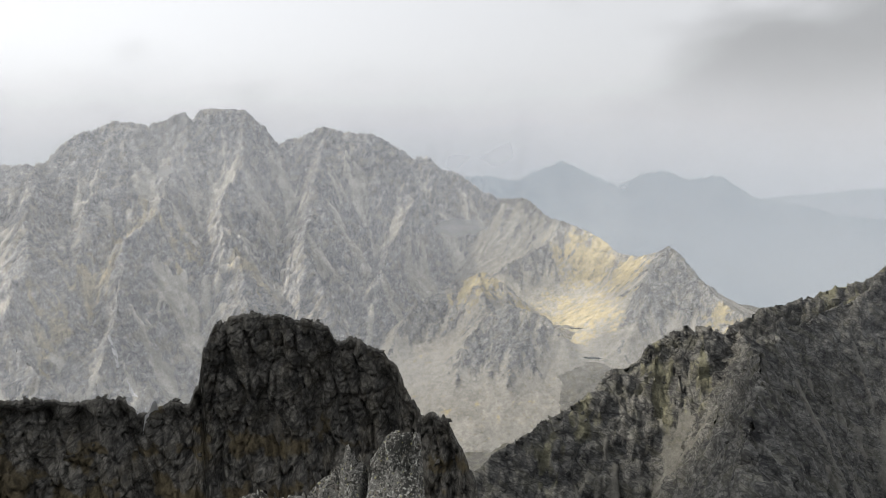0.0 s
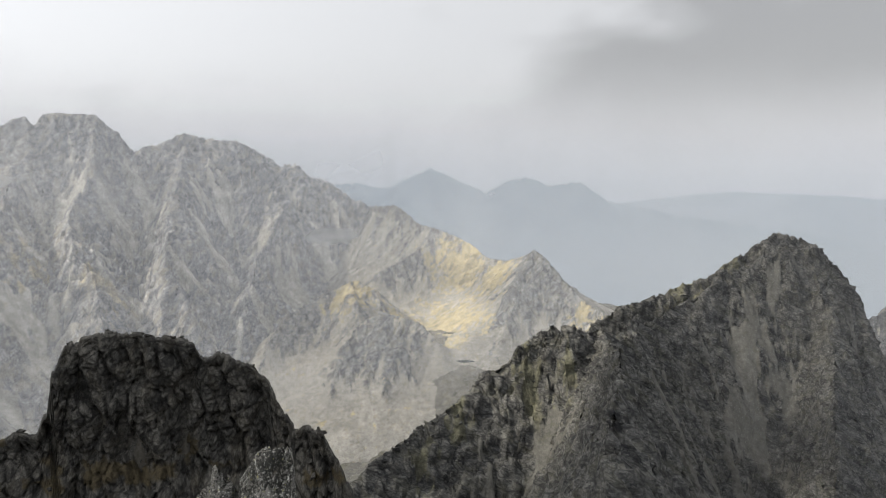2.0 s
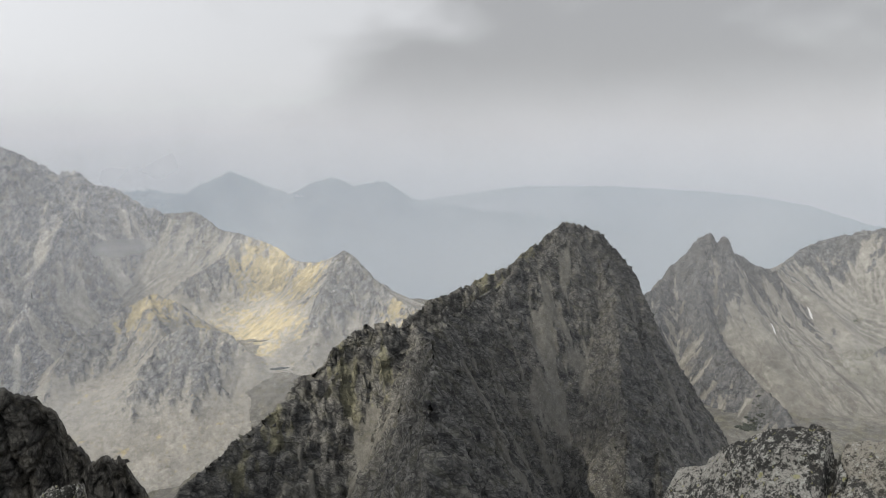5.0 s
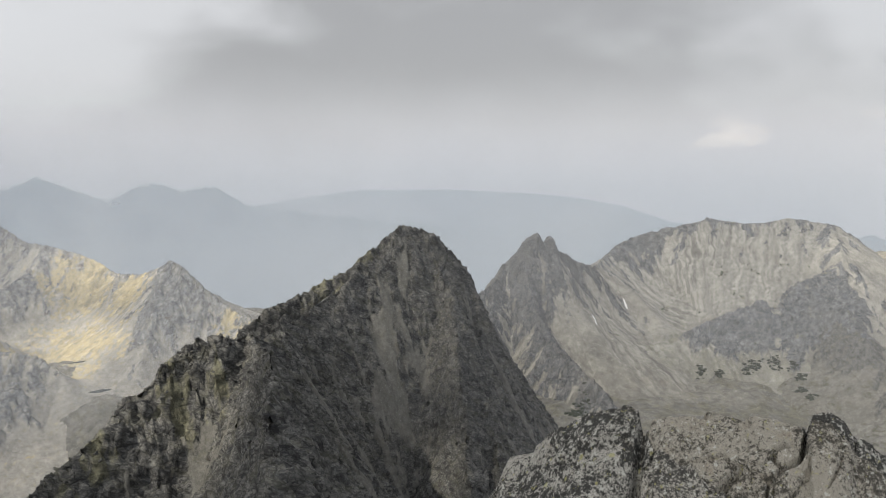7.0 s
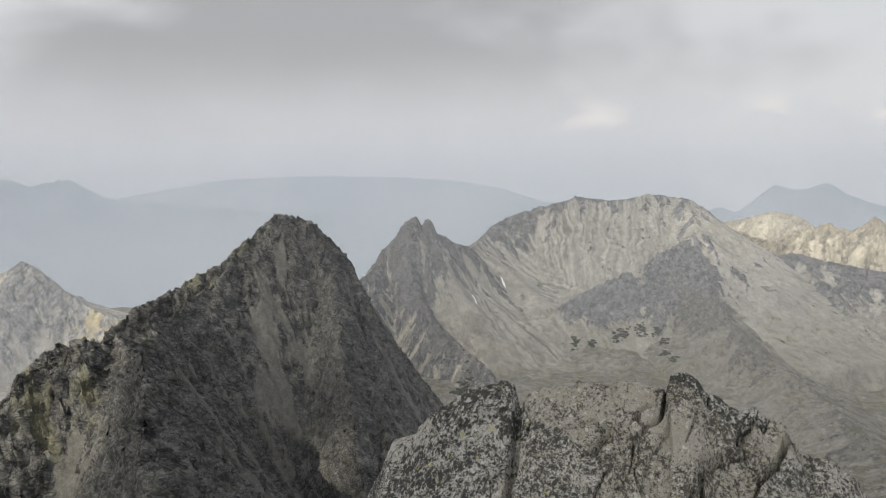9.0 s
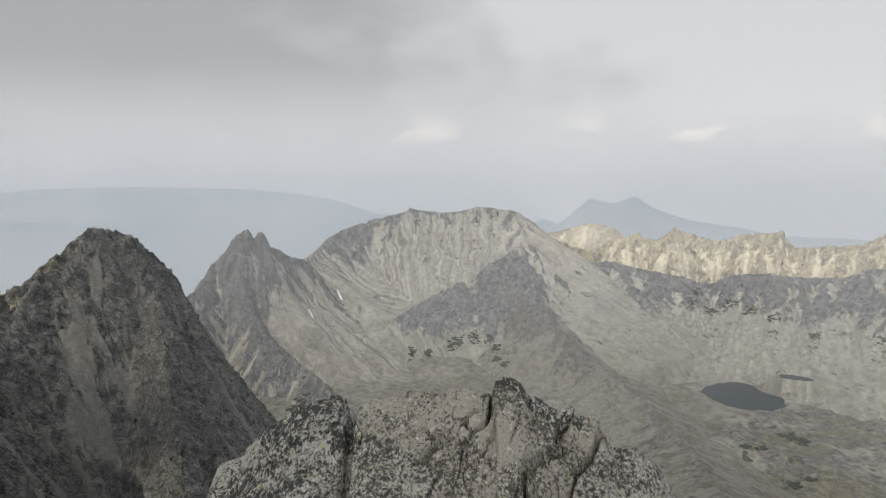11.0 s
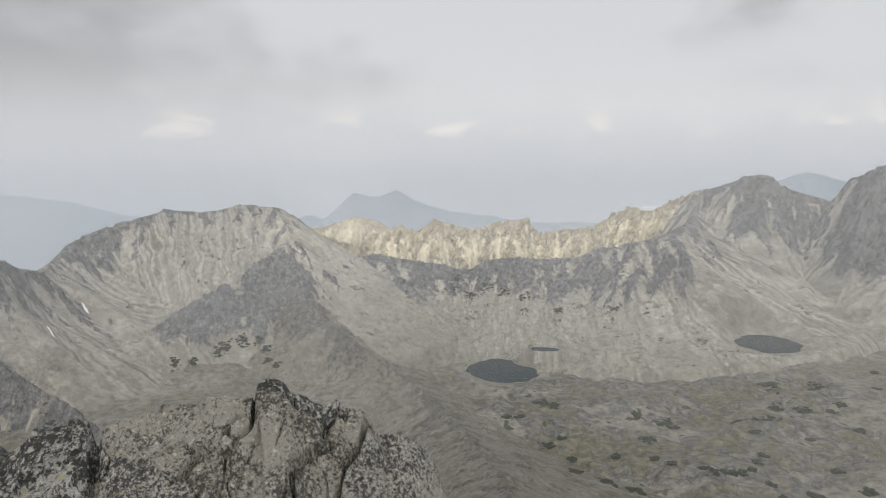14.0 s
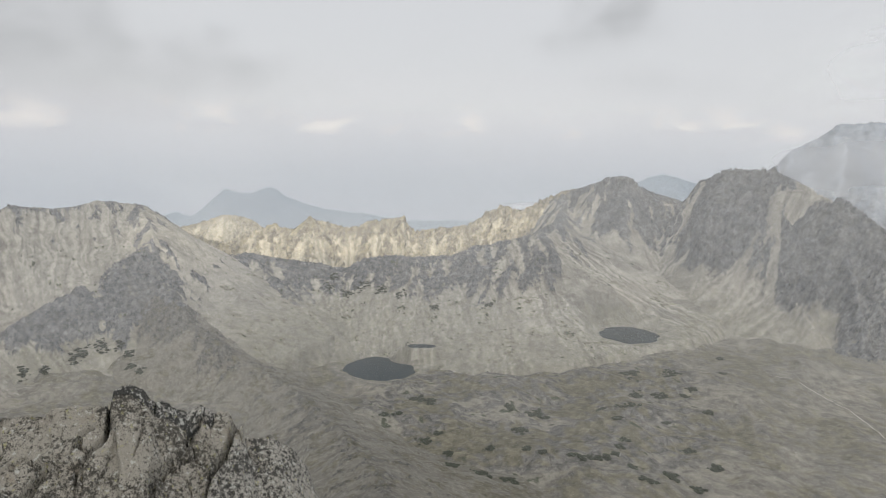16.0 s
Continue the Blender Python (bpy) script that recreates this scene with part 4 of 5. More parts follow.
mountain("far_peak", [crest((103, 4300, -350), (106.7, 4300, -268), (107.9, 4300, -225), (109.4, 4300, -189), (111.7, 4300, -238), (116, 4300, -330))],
         18.0, 700, AIR_1, "distant peak glowing in pale blue haze colour", steep=0.5, wall=250, talus=0.35, warp=16, ribs=30, rib_size=150, rough=6, rough_size=80, seed=16.0, jag=6, floor=-1700, category="backdrop", kind="structure", split=False)
TOWER = ((-38, 77, -25.2), (-33.4, 76, -24.7), (-30.7, 75, -25.1), (-28.3, 74, -25.6), (-27.2, 73, -25.1), (-25.3, 72, -25.2), (-24.5, 72, -26.9), (-23.6, 72, -26.9), (-21.8, 71, -25.6), (-20.6, 70, -25.8), (-19.9, 70, -23.9),
         (-19.4, 70, -20.6), (-18.4, 70, -17.9), (-16.1, 69, -17.0), (-13.1, 68, -17.1), (-9.5, 67, -18.0), (-8.8, 67, -19.8), (-7.7, 67, -19.1), (-5.4, 66, -20.2), (-3.8, 66, -22.0),
         (-2.9, 64, -24.1), (-1.7, 63, -25.9), (-1.2, 62, -25.2), (0.4, 60, -24.9), (0.9, 60, -26.2), (3.1, 57, -29.2), (4.4, 55, -31.7), (6.5, 52, -37))
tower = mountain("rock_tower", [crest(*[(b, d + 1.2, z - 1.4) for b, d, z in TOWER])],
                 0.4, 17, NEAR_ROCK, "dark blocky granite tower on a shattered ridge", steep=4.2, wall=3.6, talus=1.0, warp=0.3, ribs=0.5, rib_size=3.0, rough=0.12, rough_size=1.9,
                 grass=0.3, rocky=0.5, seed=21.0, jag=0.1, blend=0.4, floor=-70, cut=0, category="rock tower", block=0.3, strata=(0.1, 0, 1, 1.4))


def build_tower_face():
    """The shattered face of the tower: jointed blocks with upright cracks, steep above and easing to ledges below."""
    row = np.array(TOWER)
    B, V = np.meshgrid(np.arange(-38, 6.4, 0.1), np.arange(-0.3, 19, 0.12))
    D = np.interp(B, row[:, 0], row[:, 1])
    top = np.interp(B + 0.10 * fbm(B * 2.3, V * 0 + 3, octaves=3), row[:, 0], row[:, 1] * 0 + row[:, 2])
    tooth, gap = blocks(B[0] * 1.9, B[0] * 0, B[0] * 0, 4.0)
    top = top + 0.38 * (tooth - 0.45)[None] - 0.15 * np.exp(-(gap / 0.08) ** 2)[None]
    Z = top - np.maximum(V, 0)
    ex, ey = -np.sin(np.radians(B)), -np.cos(np.radians(B))
    out = 0.2 * np.maximum(V, 0) + 0.75 * np.maximum(-27.5 - Z, 0) - 3.0 * np.maximum(-V, 0)
    S = np.radians(B) * 68   # the way along the face
    lean = S + 0.16 * Z
    cracks = ridged(lean / 4.2 + 0.12 * fbm(S / 3, Z / 3, octaves=3), Z / 16, octaves=3, gain=0.55)
    relief = 1.5 * fbm(S / 7 + 3, Z / 9, octaves=3) - 1.5 * np.clip(cracks - 0.66, 0, 1) * 3
    for size, tall, amount in ((3.0, 1.7, 1.0), (1.3, 1.5, 0.55), (0.55, 1.2, 0.26)):
        value, edge = blocks(lean / size, Z / (size * tall), S * 0 + size, 7.0 + size)
        relief = relief + amount * ((value - 0.5) - 0.7 * np.exp(-(edge / 0.09) ** 2))
    relief = relief + 0.13 * fbm(S / 0.4, Z / 0.4, octaves=3)
    fade = step(V, -0.1, 1.5)
    off = out + relief * (0.15 + 0.85 * fade)
    P = np.stack([D * -ex + off * ex, D * -ey + off * ey, Z + 0.1 * relief * fade], -1)
    turf = step(0.9 * fbm(S / 3.5, Z / 2.5, octaves=4, gain=0.6) + 0.06 * (-25 - Z), 0.25, 0.6) * step(-24.0 - Z, 0, 3)
    cover = np.stack([turf * 0.5, turf, turf * 0, 0.5 + relief * 0.2], -1)
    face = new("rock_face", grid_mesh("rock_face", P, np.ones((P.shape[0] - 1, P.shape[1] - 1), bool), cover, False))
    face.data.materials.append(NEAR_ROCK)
    face.parent = tower
    tagged(face, "shattered near-black rock face with upright cracks")


build_tower_face()


def build_summit():
    """The ground under the camera, falling away on all sides."""
    xs = np.concatenate([np.arange(-60, -7, 1.2), np.arange(-7, 7, 0.16), np.arange(7, 60, 1.2)])
    X, Y = np.meshgrid(xs, xs)
    r = np.hypot(X, Y)
    H = -1.62 - 0.12 * np.minimum(r, 2.0) - 0.72 * np.maximum(r - 2.0, 0) - 0.004 * r * r
    H += 0.12 * (ridged(X / 1.3, Y / 1.3, octaves=4) - 0.5) * np.minimum(1, r) + 0.02 * r * fbm(X / 7, Y / 7, octaves=4)
    patch = fbm(X / 3, Y / 3, octaves=4)
    cover = np.stack([step(patch, -0.1, 0.4), step(-patch, 0.0, 0.4), patch * 0, patch], -1)
    keep = np.ones((len(xs) - 1, len(xs) - 1), bool)
    ob = new("summit_ground", grid_mesh("summit_ground", np.stack([X, Y, H], -1), keep, cover))
    ob.data.materials.append(SUMMIT)
    tagged(ob, "stony summit ground with thin turf falling away", "ground", kind="structure")


build_summit()


def outcrop(name, bearing, depth, top, lean, sites, res, near, back, label, joint=0.02, plate=0.02, seed=0.0, size=1.0, cracks=()):
    """Jointed bedrock split into blocks. top: the crest line as (across, height); lean: slope of the face towards the eye;
    sites: the blocks, each as (lift, tilt, material, places); cracks: (width, depth, places along it)."""
    t = radians(bearing)
    top = np.array(top)
    us, vs = (top[0, 0], top[-1, 0]), (depth - near, depth + 0.1 * size)
    U, V = np.meshgrid(np.concatenate([np.arange(us[0] - 0.35 * size, us[0], 4 * res), np.arange(us[0], us[1], res), np.arange(us[1], us[1] + 0.35 * size, 4 * res)]),
                       np.concatenate([np.arange(vs[0], vs[1], res), np.arange(vs[1], depth + back, 5 * res)]))
    x, y = U + 50 + seed, V + 20
    Uw = U + 0.07 * size * fbm(x / size * 2.5, y / size * 2.5, octaves=5, gain=0.55)
    Vw = V + 0.07 * size * fbm(x / size * 2.5 + 7, y / size * 2.5, octaves=5, gain=0.55)
    d = np.stack([np.min([np.hypot(Uw - u, Vw - v) for u, v in q[3]], axis=0) for q in sites])
    order = np.argsort(d, axis=0)
    own = order[0]
    gap = np.take_along_axis(d, order[1:2], 0)[0] - np.take_along_axis(d, order[:1], 0)[0]
    crest_z = np.interp(U + 0.02 * size * fbm(x * 6 / size, y * 6 / size, octaves=3), top[:, 0], top[:, 1])
    out = np.maximum(top[0, 0] - U, 0) + np.maximum(U - top[-1, 0], 0)
    Z = crest_z - lean * np.maximum(depth - V, 0) - 1.5 * np.maximum(V - depth, 0) - 2.2 * out
    for i, q in enumerate(sites):
        Z += np.where(own == i, q[0] + q[1] * (U - q[3][0][0]), 0)
    # flat facets at many tilts
    rs = np.random.RandomState(int(seed))
    for count, tip in ((16, 0.5), (90, 0.8)):
        us, vs = rs.uniform(U.min(), U.max(), count), rs.uniform(V.min(), V.max(), count)
        away = np.stack([np.hypot(Uw - u, (Vw - v) * 0.7) for u, v in zip(us, vs)])
        cell = np.argmin(away, axis=0)
        tu, tv, up = rs.normal(size=(3, count)) * tip * plate
        Z += 2.2 * (tu[cell] * (U - us[cell]) + tv[cell] * (V - vs[cell])) + 0.25 * up[cell] * size
    v1, e1 = blocks(Uw / size * 4.2, Vw / size * 4.2, Z * 0, seed)
    Z -= 0.2 * plate * np.exp(-(e1 / 0.03) ** 2) * step(v1, 0.5, 0.6)
    hair = np.abs(perlin(Uw * 2.4 / size, Vw * 2.4 / size)) + 0.2 * np.abs(perlin(Uw * 9 / size, Vw * 9 / size))
    Z -= 0.4 * plate * np.exp(-(hair / 0.010) ** 2)
    wob = 0.014 * size * fbm(x * 6 / size, y * 6 / size, octaves=4, gain=0.6)
    for width, deep, places in cracks:
        line = np.array([(u, v, 0.0) for u, v in places])
        r, _, s, _ = near_line(U + wob, V - wob, line)
        whole = np.hypot(*(line[1:, :2] - line[:-1, :2]).T).sum()
        wide = width * (0.45 + 0.6 * np.sin(math.pi * np.clip(s / whole, 0, 1)))
        Z -= deep * np.clip((wide - r) / (0.8 * res) + 0.5, 0, 1) + 0.03 * deep * np.exp(-(r / (2.5 * wide)) ** 2)
    Z -= 6.0 * joint * np.clip((0.5 * joint - gap) / res + 0.5, 0, 1) + 0.3 * joint * np.exp(-(gap / (2.0 * joint)) ** 2)
    Z += 0.011 * size * fbm(x * 14 / size, y * 14 / size, octaves=6, gain=0.75)
    P = np.stack([U * math.cos(t) + V * math.sin(t), -U * math.sin(t) + V * math.cos(t), Z], -1)
    ob = tagged(new(name), label, "rock outcrop")
    for i, q in enumerate(sites):
        keep = (own == i)[:-1, :-1]
        if keep.sum() > 20:
            part = new("block", grid_mesh("block", P, keep))
            part.data.materials.append(q[2])
            part.parent = ob
    return ob


outcrop("cracked_outcrop", 64, 4.85, [(-1.85, -2.59), (-1.74, -2.36), (-1.68, -2.24), (-1.51, -2.16), (-1.39, -2.04), (-1.19, -1.91), (-1.12, -1.86), (-0.96, -1.80), (-0.85, -1.79), (-0.77, -1.82), (-0.74, -1.97), (-0.72, -1.98),
        (-0.69, -1.79), (-0.58, -1.75), (-0.35, -1.72), (-0.12, -1.69), (0.19, -1.69), (0.24, -1.68), (0.25, -1.62), (0.35, -1.58), (0.43, -1.62), (0.49, -1.72), (0.58, -1.75), (0.70, -1.83), (0.78, -1.80), (0.84, -1.86),
        (0.95, -1.88), (1.03, -1.96), (1.06, -2.09), (1.13, -2.11), (1.23, -2.09), (1.36, -2.20), (1.49, -2.35), (1.56, -2.59)],
        0.8, [(0.0, 0.05, DARK_BLOCK, ((-1.48, 4.75), (-1.33, 4.78), (-1.10, 4.76), (-0.92, 4.81), (-0.80, 4.76), (-1.06, 4.57), (-0.84, 4.58), (-1.29, 4.60), (-0.79, 4.66), (-0.85, 4.9), (-1.2, 4.95), (-1.7, 4.6), (-1.1, 4.3))),
              (0.03, 0.0, SPECKLED_BLOCK, ((-0.58, 4.50), (-0.40, 4.47), (-0.46, 4.36), (-0.25, 4.34), (-0.60, 4.38), (-0.4, 4.1))),
              (0.0, 0.0, PALE_BLOCK, ((-0.49, 4.73), (-0.27, 4.73), (-0.04, 4.73), (0.11, 4.77), (-0.49, 4.64), (-0.19, 4.62), (-0.33, 4.58), (-0.61, 4.75), (-0.04, 4.62), (0.11, 4.64), (-0.62, 4.9), (-0.3, 4.95), (0.1, 4.95))),
              (-0.012, 0.0, PALE_BLOCK, ((-0.08, 4.42), (-0.08, 4.5), (-0.1, 4.3), (-0.05, 4.15))),
              (0.008, 0.0, PALE_BLOCK, ((0.33, 4.65), (0.40, 4.52), (0.25, 4.43), (0.52, 4.61), (0.14, 4.42), (0.24, 4.29), (0.34, 4.74), (0.60, 4.65), (0.2, 4.1))),
              (0.0, 0.0, DARK_BLOCK, ((0.35, 4.85), (0.42, 4.84), (0.35, 5.0))), (0.0, 0.0, DARK_BLOCK, ((0.69, 4.80), (0.78, 4.84), (0.60, 4.83), (0.7, 5.0))),
              (-0.01, 0.02, PALE_BLOCK, ((0.76, 4.69), (0.92, 4.80), (0.79, 4.62), (0.85, 4.7), (1.0, 4.95))), (-0.02, 0.0, PALE_BLOCK, ((0.54, 4.43), (0.56, 4.32), (0.66, 4.47), (0.5, 4.2))),
              (0.02, -0.05, SPECKLED_BLOCK, ((1.13, 4.75), (1.28, 4.70), (0.98, 4.59), (0.87, 4.40), (1.23, 4.83), (1.36, 4.67), (1.1, 4.3), (1.3, 4.95)))],
        0.006, 1.2, 0.5, "cracked pale granite outcrop with black lichen on the summit", joint=0.011, plate=0.028, seed=3.0,
        cracks=((0.016, 0.16, ((0.24, 4.86), (0.22, 4.73), (0.21, 4.68), (0.19, 4.64), (0.11, 4.58), (0.04, 4.52), (0.02, 4.44))), (0.026, 0.22, ((-0.13, 4.60), (-0.17, 4.55), (-0.20, 4.51), (-0.25, 4.45), (-0.28, 4.43))),
                (0.012, 0.1, ((0.22, 4.73), (0.13, 4.72), (0.06, 4.69), (0.05, 4.63), (0.10, 4.58))), (0.018, 0.16, ((0.64, 4.59), (0.57, 4.55), (0.50, 4.48), (0.43, 4.40), (0.41, 4.33), (0.41, 4.23))),
                (0.014, 0.12, ((0.79, 4.79), (0.72, 4.74), (0.67, 4.70), (0.65, 4.63))), (0.022, 0.2, ((1.02, 4.86), (0.91, 4.66), (0.78, 4.47), (0.67, 4.32))),
                (0.006, 0.05, ((-0.45, 4.62), (-0.34, 4.63), (-0.22, 4.65), (-0.15, 4.57), (0.0, 4.60), (0.04, 4.64))), (0.006, 0.05, ((0.03, 4.43), (0.0, 4.34), (-0.07, 4.29))),
                (0.006, 0.05, ((0.60, 4.52), (0.55, 4.49), (0.62, 4.47), (0.64, 4.40), (0.62, 4.31))), (0.006, 0.05, ((0.41, 4.64), (0.36, 4.51), (0.33, 4.46))),
                (0.005, 0.04, ((-0.18, 4.44), (-0.08, 4.49), (0.0, 4.48))), (0.005, 0.04, ((0.50, 4.37), (0.38, 4.30), (0.24, 4.33), (0.10, 4.31)))))
outcrop("grey_outcrop", -8, 8.7, [(-1.73, -4.81), (-1.56, -4.44), (-1.26, -4.27), (-1.15, -4.22), (-1.04, -4.40), (-0.91, -4.47), (-0.52, -4.47), (-0.27, -4.30), (-0.06, -4.18), (-0.01, -3.93), (0.06, -3.86), (0.24, -3.89), (0.34, -3.88), (0.52, -3.70), (0.89, -3.73), (0.95, -3.90), (1.01, -4.63)],
        1.1, [(0.0, 0.2, GREY_BLOCK, ((-1.2, 8.5), (-1.4, 8.3))), (0.0, 0.1, GREY_BLOCK, ((-0.8, 8.35), (-0.6, 8.4))), (0.0, 0.15, GREY_BLOCK, ((-0.3, 8.45), (-0.12, 8.3), (-0.4, 8.2))),
              (0.05, 0.1, GREY_BLOCK, ((0.06, 8.67), (0.05, 8.5))), (0.08, 0.1, GREY_BLOCK, ((0.5, 8.7), (0.8, 8.72), (0.6, 8.5))), (-0.05, -0.2, GREY_BLOCK, ((0.75, 8.3), (0.95, 8.4), (0.5, 8.15)))],
        0.016, 2.6, 1.2, "grey granite blocks with deep splits below the summit", joint=0.03, plate=0.16, seed=9.0, size=1.5,
        cracks=((0.04, 0.6, ((0.28, 8.75), (0.25, 8.6), (0.2, 8.3), (0.15, 8.0))), (0.05, 0.2, ((0.9, 8.7), (0.7, 8.5), (0.4, 8.45))), (0.06, 0.3, ((-0.95, 8.7), (-0.93, 8.3), (-0.9, 8.0)))))

# ------------------------------------------------------------------ loose blocks, shrubs and snow
bpy.context.view_layer.update()
DEPS = bpy.context.evaluated_depsgraph_get()


def drop(x, y, top=1400.0):
    """The terrain under a place: height and normal."""
    hit, where, normal, _, _, _ = scene.ray_cast(DEPS, Vector((x, y, top)), Vector((0, 0, -1)))
    return (where.z, normal) if hit else (-500.0, Vector((0, 0, 1)))


def angular_block(seed):
    rs = np.random.RandomState(seed)
    bm = bmesh.new()
    for p in rs.uniform(-1, 1, (14, 3)) * (1.0, 0.75, 0.6):
        bm.verts.new(p)
    res = bmesh.ops.convex_hull(bm, input=bm.verts)
    bmesh.ops.delete(bm, geom=[v for v in bm.verts if not v.link_faces], context="VERTS")
    me = bpy.data.meshes.new("block")
    bm.to_mesh(me)
    bm.free()
    return me


def strew(parent, mat, line, spread, sizes, count, seed, top=1400.0):
    """Angular blocks along a line of the plan, each a piece of the thing that it lies on."""
    rs = np.random.RandomState(seed)
    meshes = [angular_block(seed * 10 + i) for i in range(6)]
    for me in meshes:
        me.materials.append(mat)
    for i in range(count):
        k = rs.randint(len(line) - 1)
        p = line[k] + (line[k + 1] - line[k]) * rs.uniform()
        x, y = p[0] + rs.normal() * spread, p[1] + rs.normal() * spread
        z, normal = drop(x, y, top)
        size = rs.uniform(*sizes) * rs.uniform(0.5, 1.0)
        ob = new("block", meshes[i % 6])
        ob.parent = parent
        ob.matrix_world = pose(x, y, z + 0.15 * size, *rs.uniform(-30, 30, 2), rs.uniform(0, 360)) @ Matrix.Diagonal((size, size, size, 1))


THINGS = {o.name: o for o in scene.objects if o.parent is None}
strew(THINGS["rock_tower"], NEAR_ROCK, crest((-36, 75.5, 0), (-27, 73, 0), (-20, 71, 0), (-12, 69, 0), (-4, 65, 0), (3, 57, 0)), 1.0, (0.2, 0.5), 130, 3, 20.0)
strew(THINGS["rock_tower"], NEAR_ROCK, crest((-34, 66, 0), (-25, 64, 0), (-16, 60, 0), (-6, 57, 0)), 3.5, (0.25, 0.7), 90, 4, 20.0)
strew(THINGS["dark_peak"], DARK_ROCK, crest((36.3, 820, 0), (42.6, 865, 0)), 5, (1.2, 2.8), 40, 5)
strew(THINGS["dark_peak"], DARK_ROCK, crest((26, 560, 0), (21, 520, 0), (16, 500, 0), (9, 465, 0), (4, 440, 0)), 6, (1.2, 3.6), 130, 6)
strew(THINGS["dark_peak"], DARK_ROCK, crest((23.5, 530, 0), (25.8, 470, 0), (24.5, 350, 0)), 10, (1.0, 2.6), 90, 7)


def sight(bearing, dip):
    """Where a line of sight from the summit meets the slopes."""
    way = place(bearing, 1.0, math.tan(radians(dip))).normalized()
    hit, where, *_ = scene.ray_cast(DEPS, way * 30.0, way)
    return where if hit else way * 2000


def build_shrubs():
    """Dwarf pine: low dark clumps in patches over the basin."""
    rs = np.random.RandomState(11)
    patches = [   # bearing and dip of the line of sight, and its half width, in degrees
               (99.0, -23.3, 0.7), (100.2, -22.0, 0.7), (101.1, -22.2, 0.4), (107.8, -18.2, 0.8), (107.7, -20.7, 0.9), (106.9, -21.7, 0.4), (108.3, -19.8, 0.6), (110.2, -19.7, 0.6), (110.9, -17.9, 0.6),
               (112.0, -19.4, 0.4), (112.6, -18.8, 0.4), (114.5, -16.3, 0.3), (114.7, -17.4, 0.3), (103.4, -24.8, 0.3), (104.2, -24.9, 0.3), (104.9, -24.9, 0.3), (105.6, -24.8, 0.3), (106.3, -24.7, 0.3),
               (107.0, -24.4, 0.3), (107.4, -23.8, 0.3), (107.6, -23.2, 0.3), (108.4, -25.2, 0.5), (109.7, -25.9, 0.6), (111.5, -25.4, 0.5), (114.9, -24.3, 0.6), (114.1, -20.4, 0.4), (97.9, -21.6, 0.3),
               (100.9, -24.8, 0.3), (99.5, -24.6, 0.4), (91.9, -23.8, 0.3), (92.9, -25.3, 0.4), (87.3, -22.4, 0.5), (88.6, -22.3, 0.3), (98.1, -27.1, 0.7), (95.7, -26.7, 0.7), (93.2, -26.2, 0.6),
               (90.7, -24.4, 0.6), (96.5, -24.8, 0.4), (90.1, -21.1, 0.7), (91.3, -21.3, 0.6), (105.6, -21.2, 0.3), (110.9, -21.6, 0.3), (112.7, -23.4, 0.4), (113.7, -26.0, 0.5), (60.2, -16.9, 0.5),
               (61.5, -16.9, 0.4), (64.0, -15.9, 0.6), (65.4, -15.7, 0.6), (66.7, -15.5, 0.4), (67.2, -16.5, 0.4), (67.3, -17.4, 0.4), (68.0, -17.8, 0.4), (63.5, -16.5, 0.4), (51.0, -20.4, 0.9),
               (50.4, -20.9, 0.6), (82.7, -12.2, 0.6), (84.3, -12.7, 0.6), (85.5, -12.0, 0.6), (86.9, -12.4, 0.6), (88.7, -12.8, 0.6), (83.1, -11.3, 0.6), (91.5, -13.8, 0.5), (95.9, -13.5, 0.5)]
    bm = bmesh.new()
    bmesh.ops.create_icosphere(bm, subdivisions=1, radius=1)
    ball = np.array([v.co for v in bm.verts])
    tris = np.array([[v.index for v in f.verts] for f in bm.faces])
    bm.free()
    co, fa, k = [], [], 0
    for b, dip, wide in patches:
        c = sight(b, dip)
        spread = radians(wide) * c.length
        t = radians(b)
        for i in range(int(12 + spread * 1.2)):
            u, v = rs.normal() * spread * 0.42, rs.normal() * spread * 0.42
            x, y = c.x + u * math.cos(t) + v * math.sin(t), c.y - u * math.sin(t) + v * math.cos(t)
            z, _ = drop(x, y)
            r = rs.uniform(2.5, 7.0)
            p = ball * (1 + rs.uniform(-0.35, 0.35, (len(ball), 1)))
            p = p * (r, r * rs.uniform(0.6, 1.0), 0.3 * r) + (x, y, z + 0.1 * r)
            co.append(p)
            fa.append(tris + k)
            k += len(ball)
    me = bpy.data.meshes.new("dwarf_pine")
    me.from_pydata(np.concatenate(co).tolist(), [], np.concatenate(fa).tolist())
    me.materials.append(SHRUB)
    tagged(new("dwarf_pine", me), "dark green dwarf pine scrub in scattered patches", "shrubs", kind="stuff")


build_shrubs()


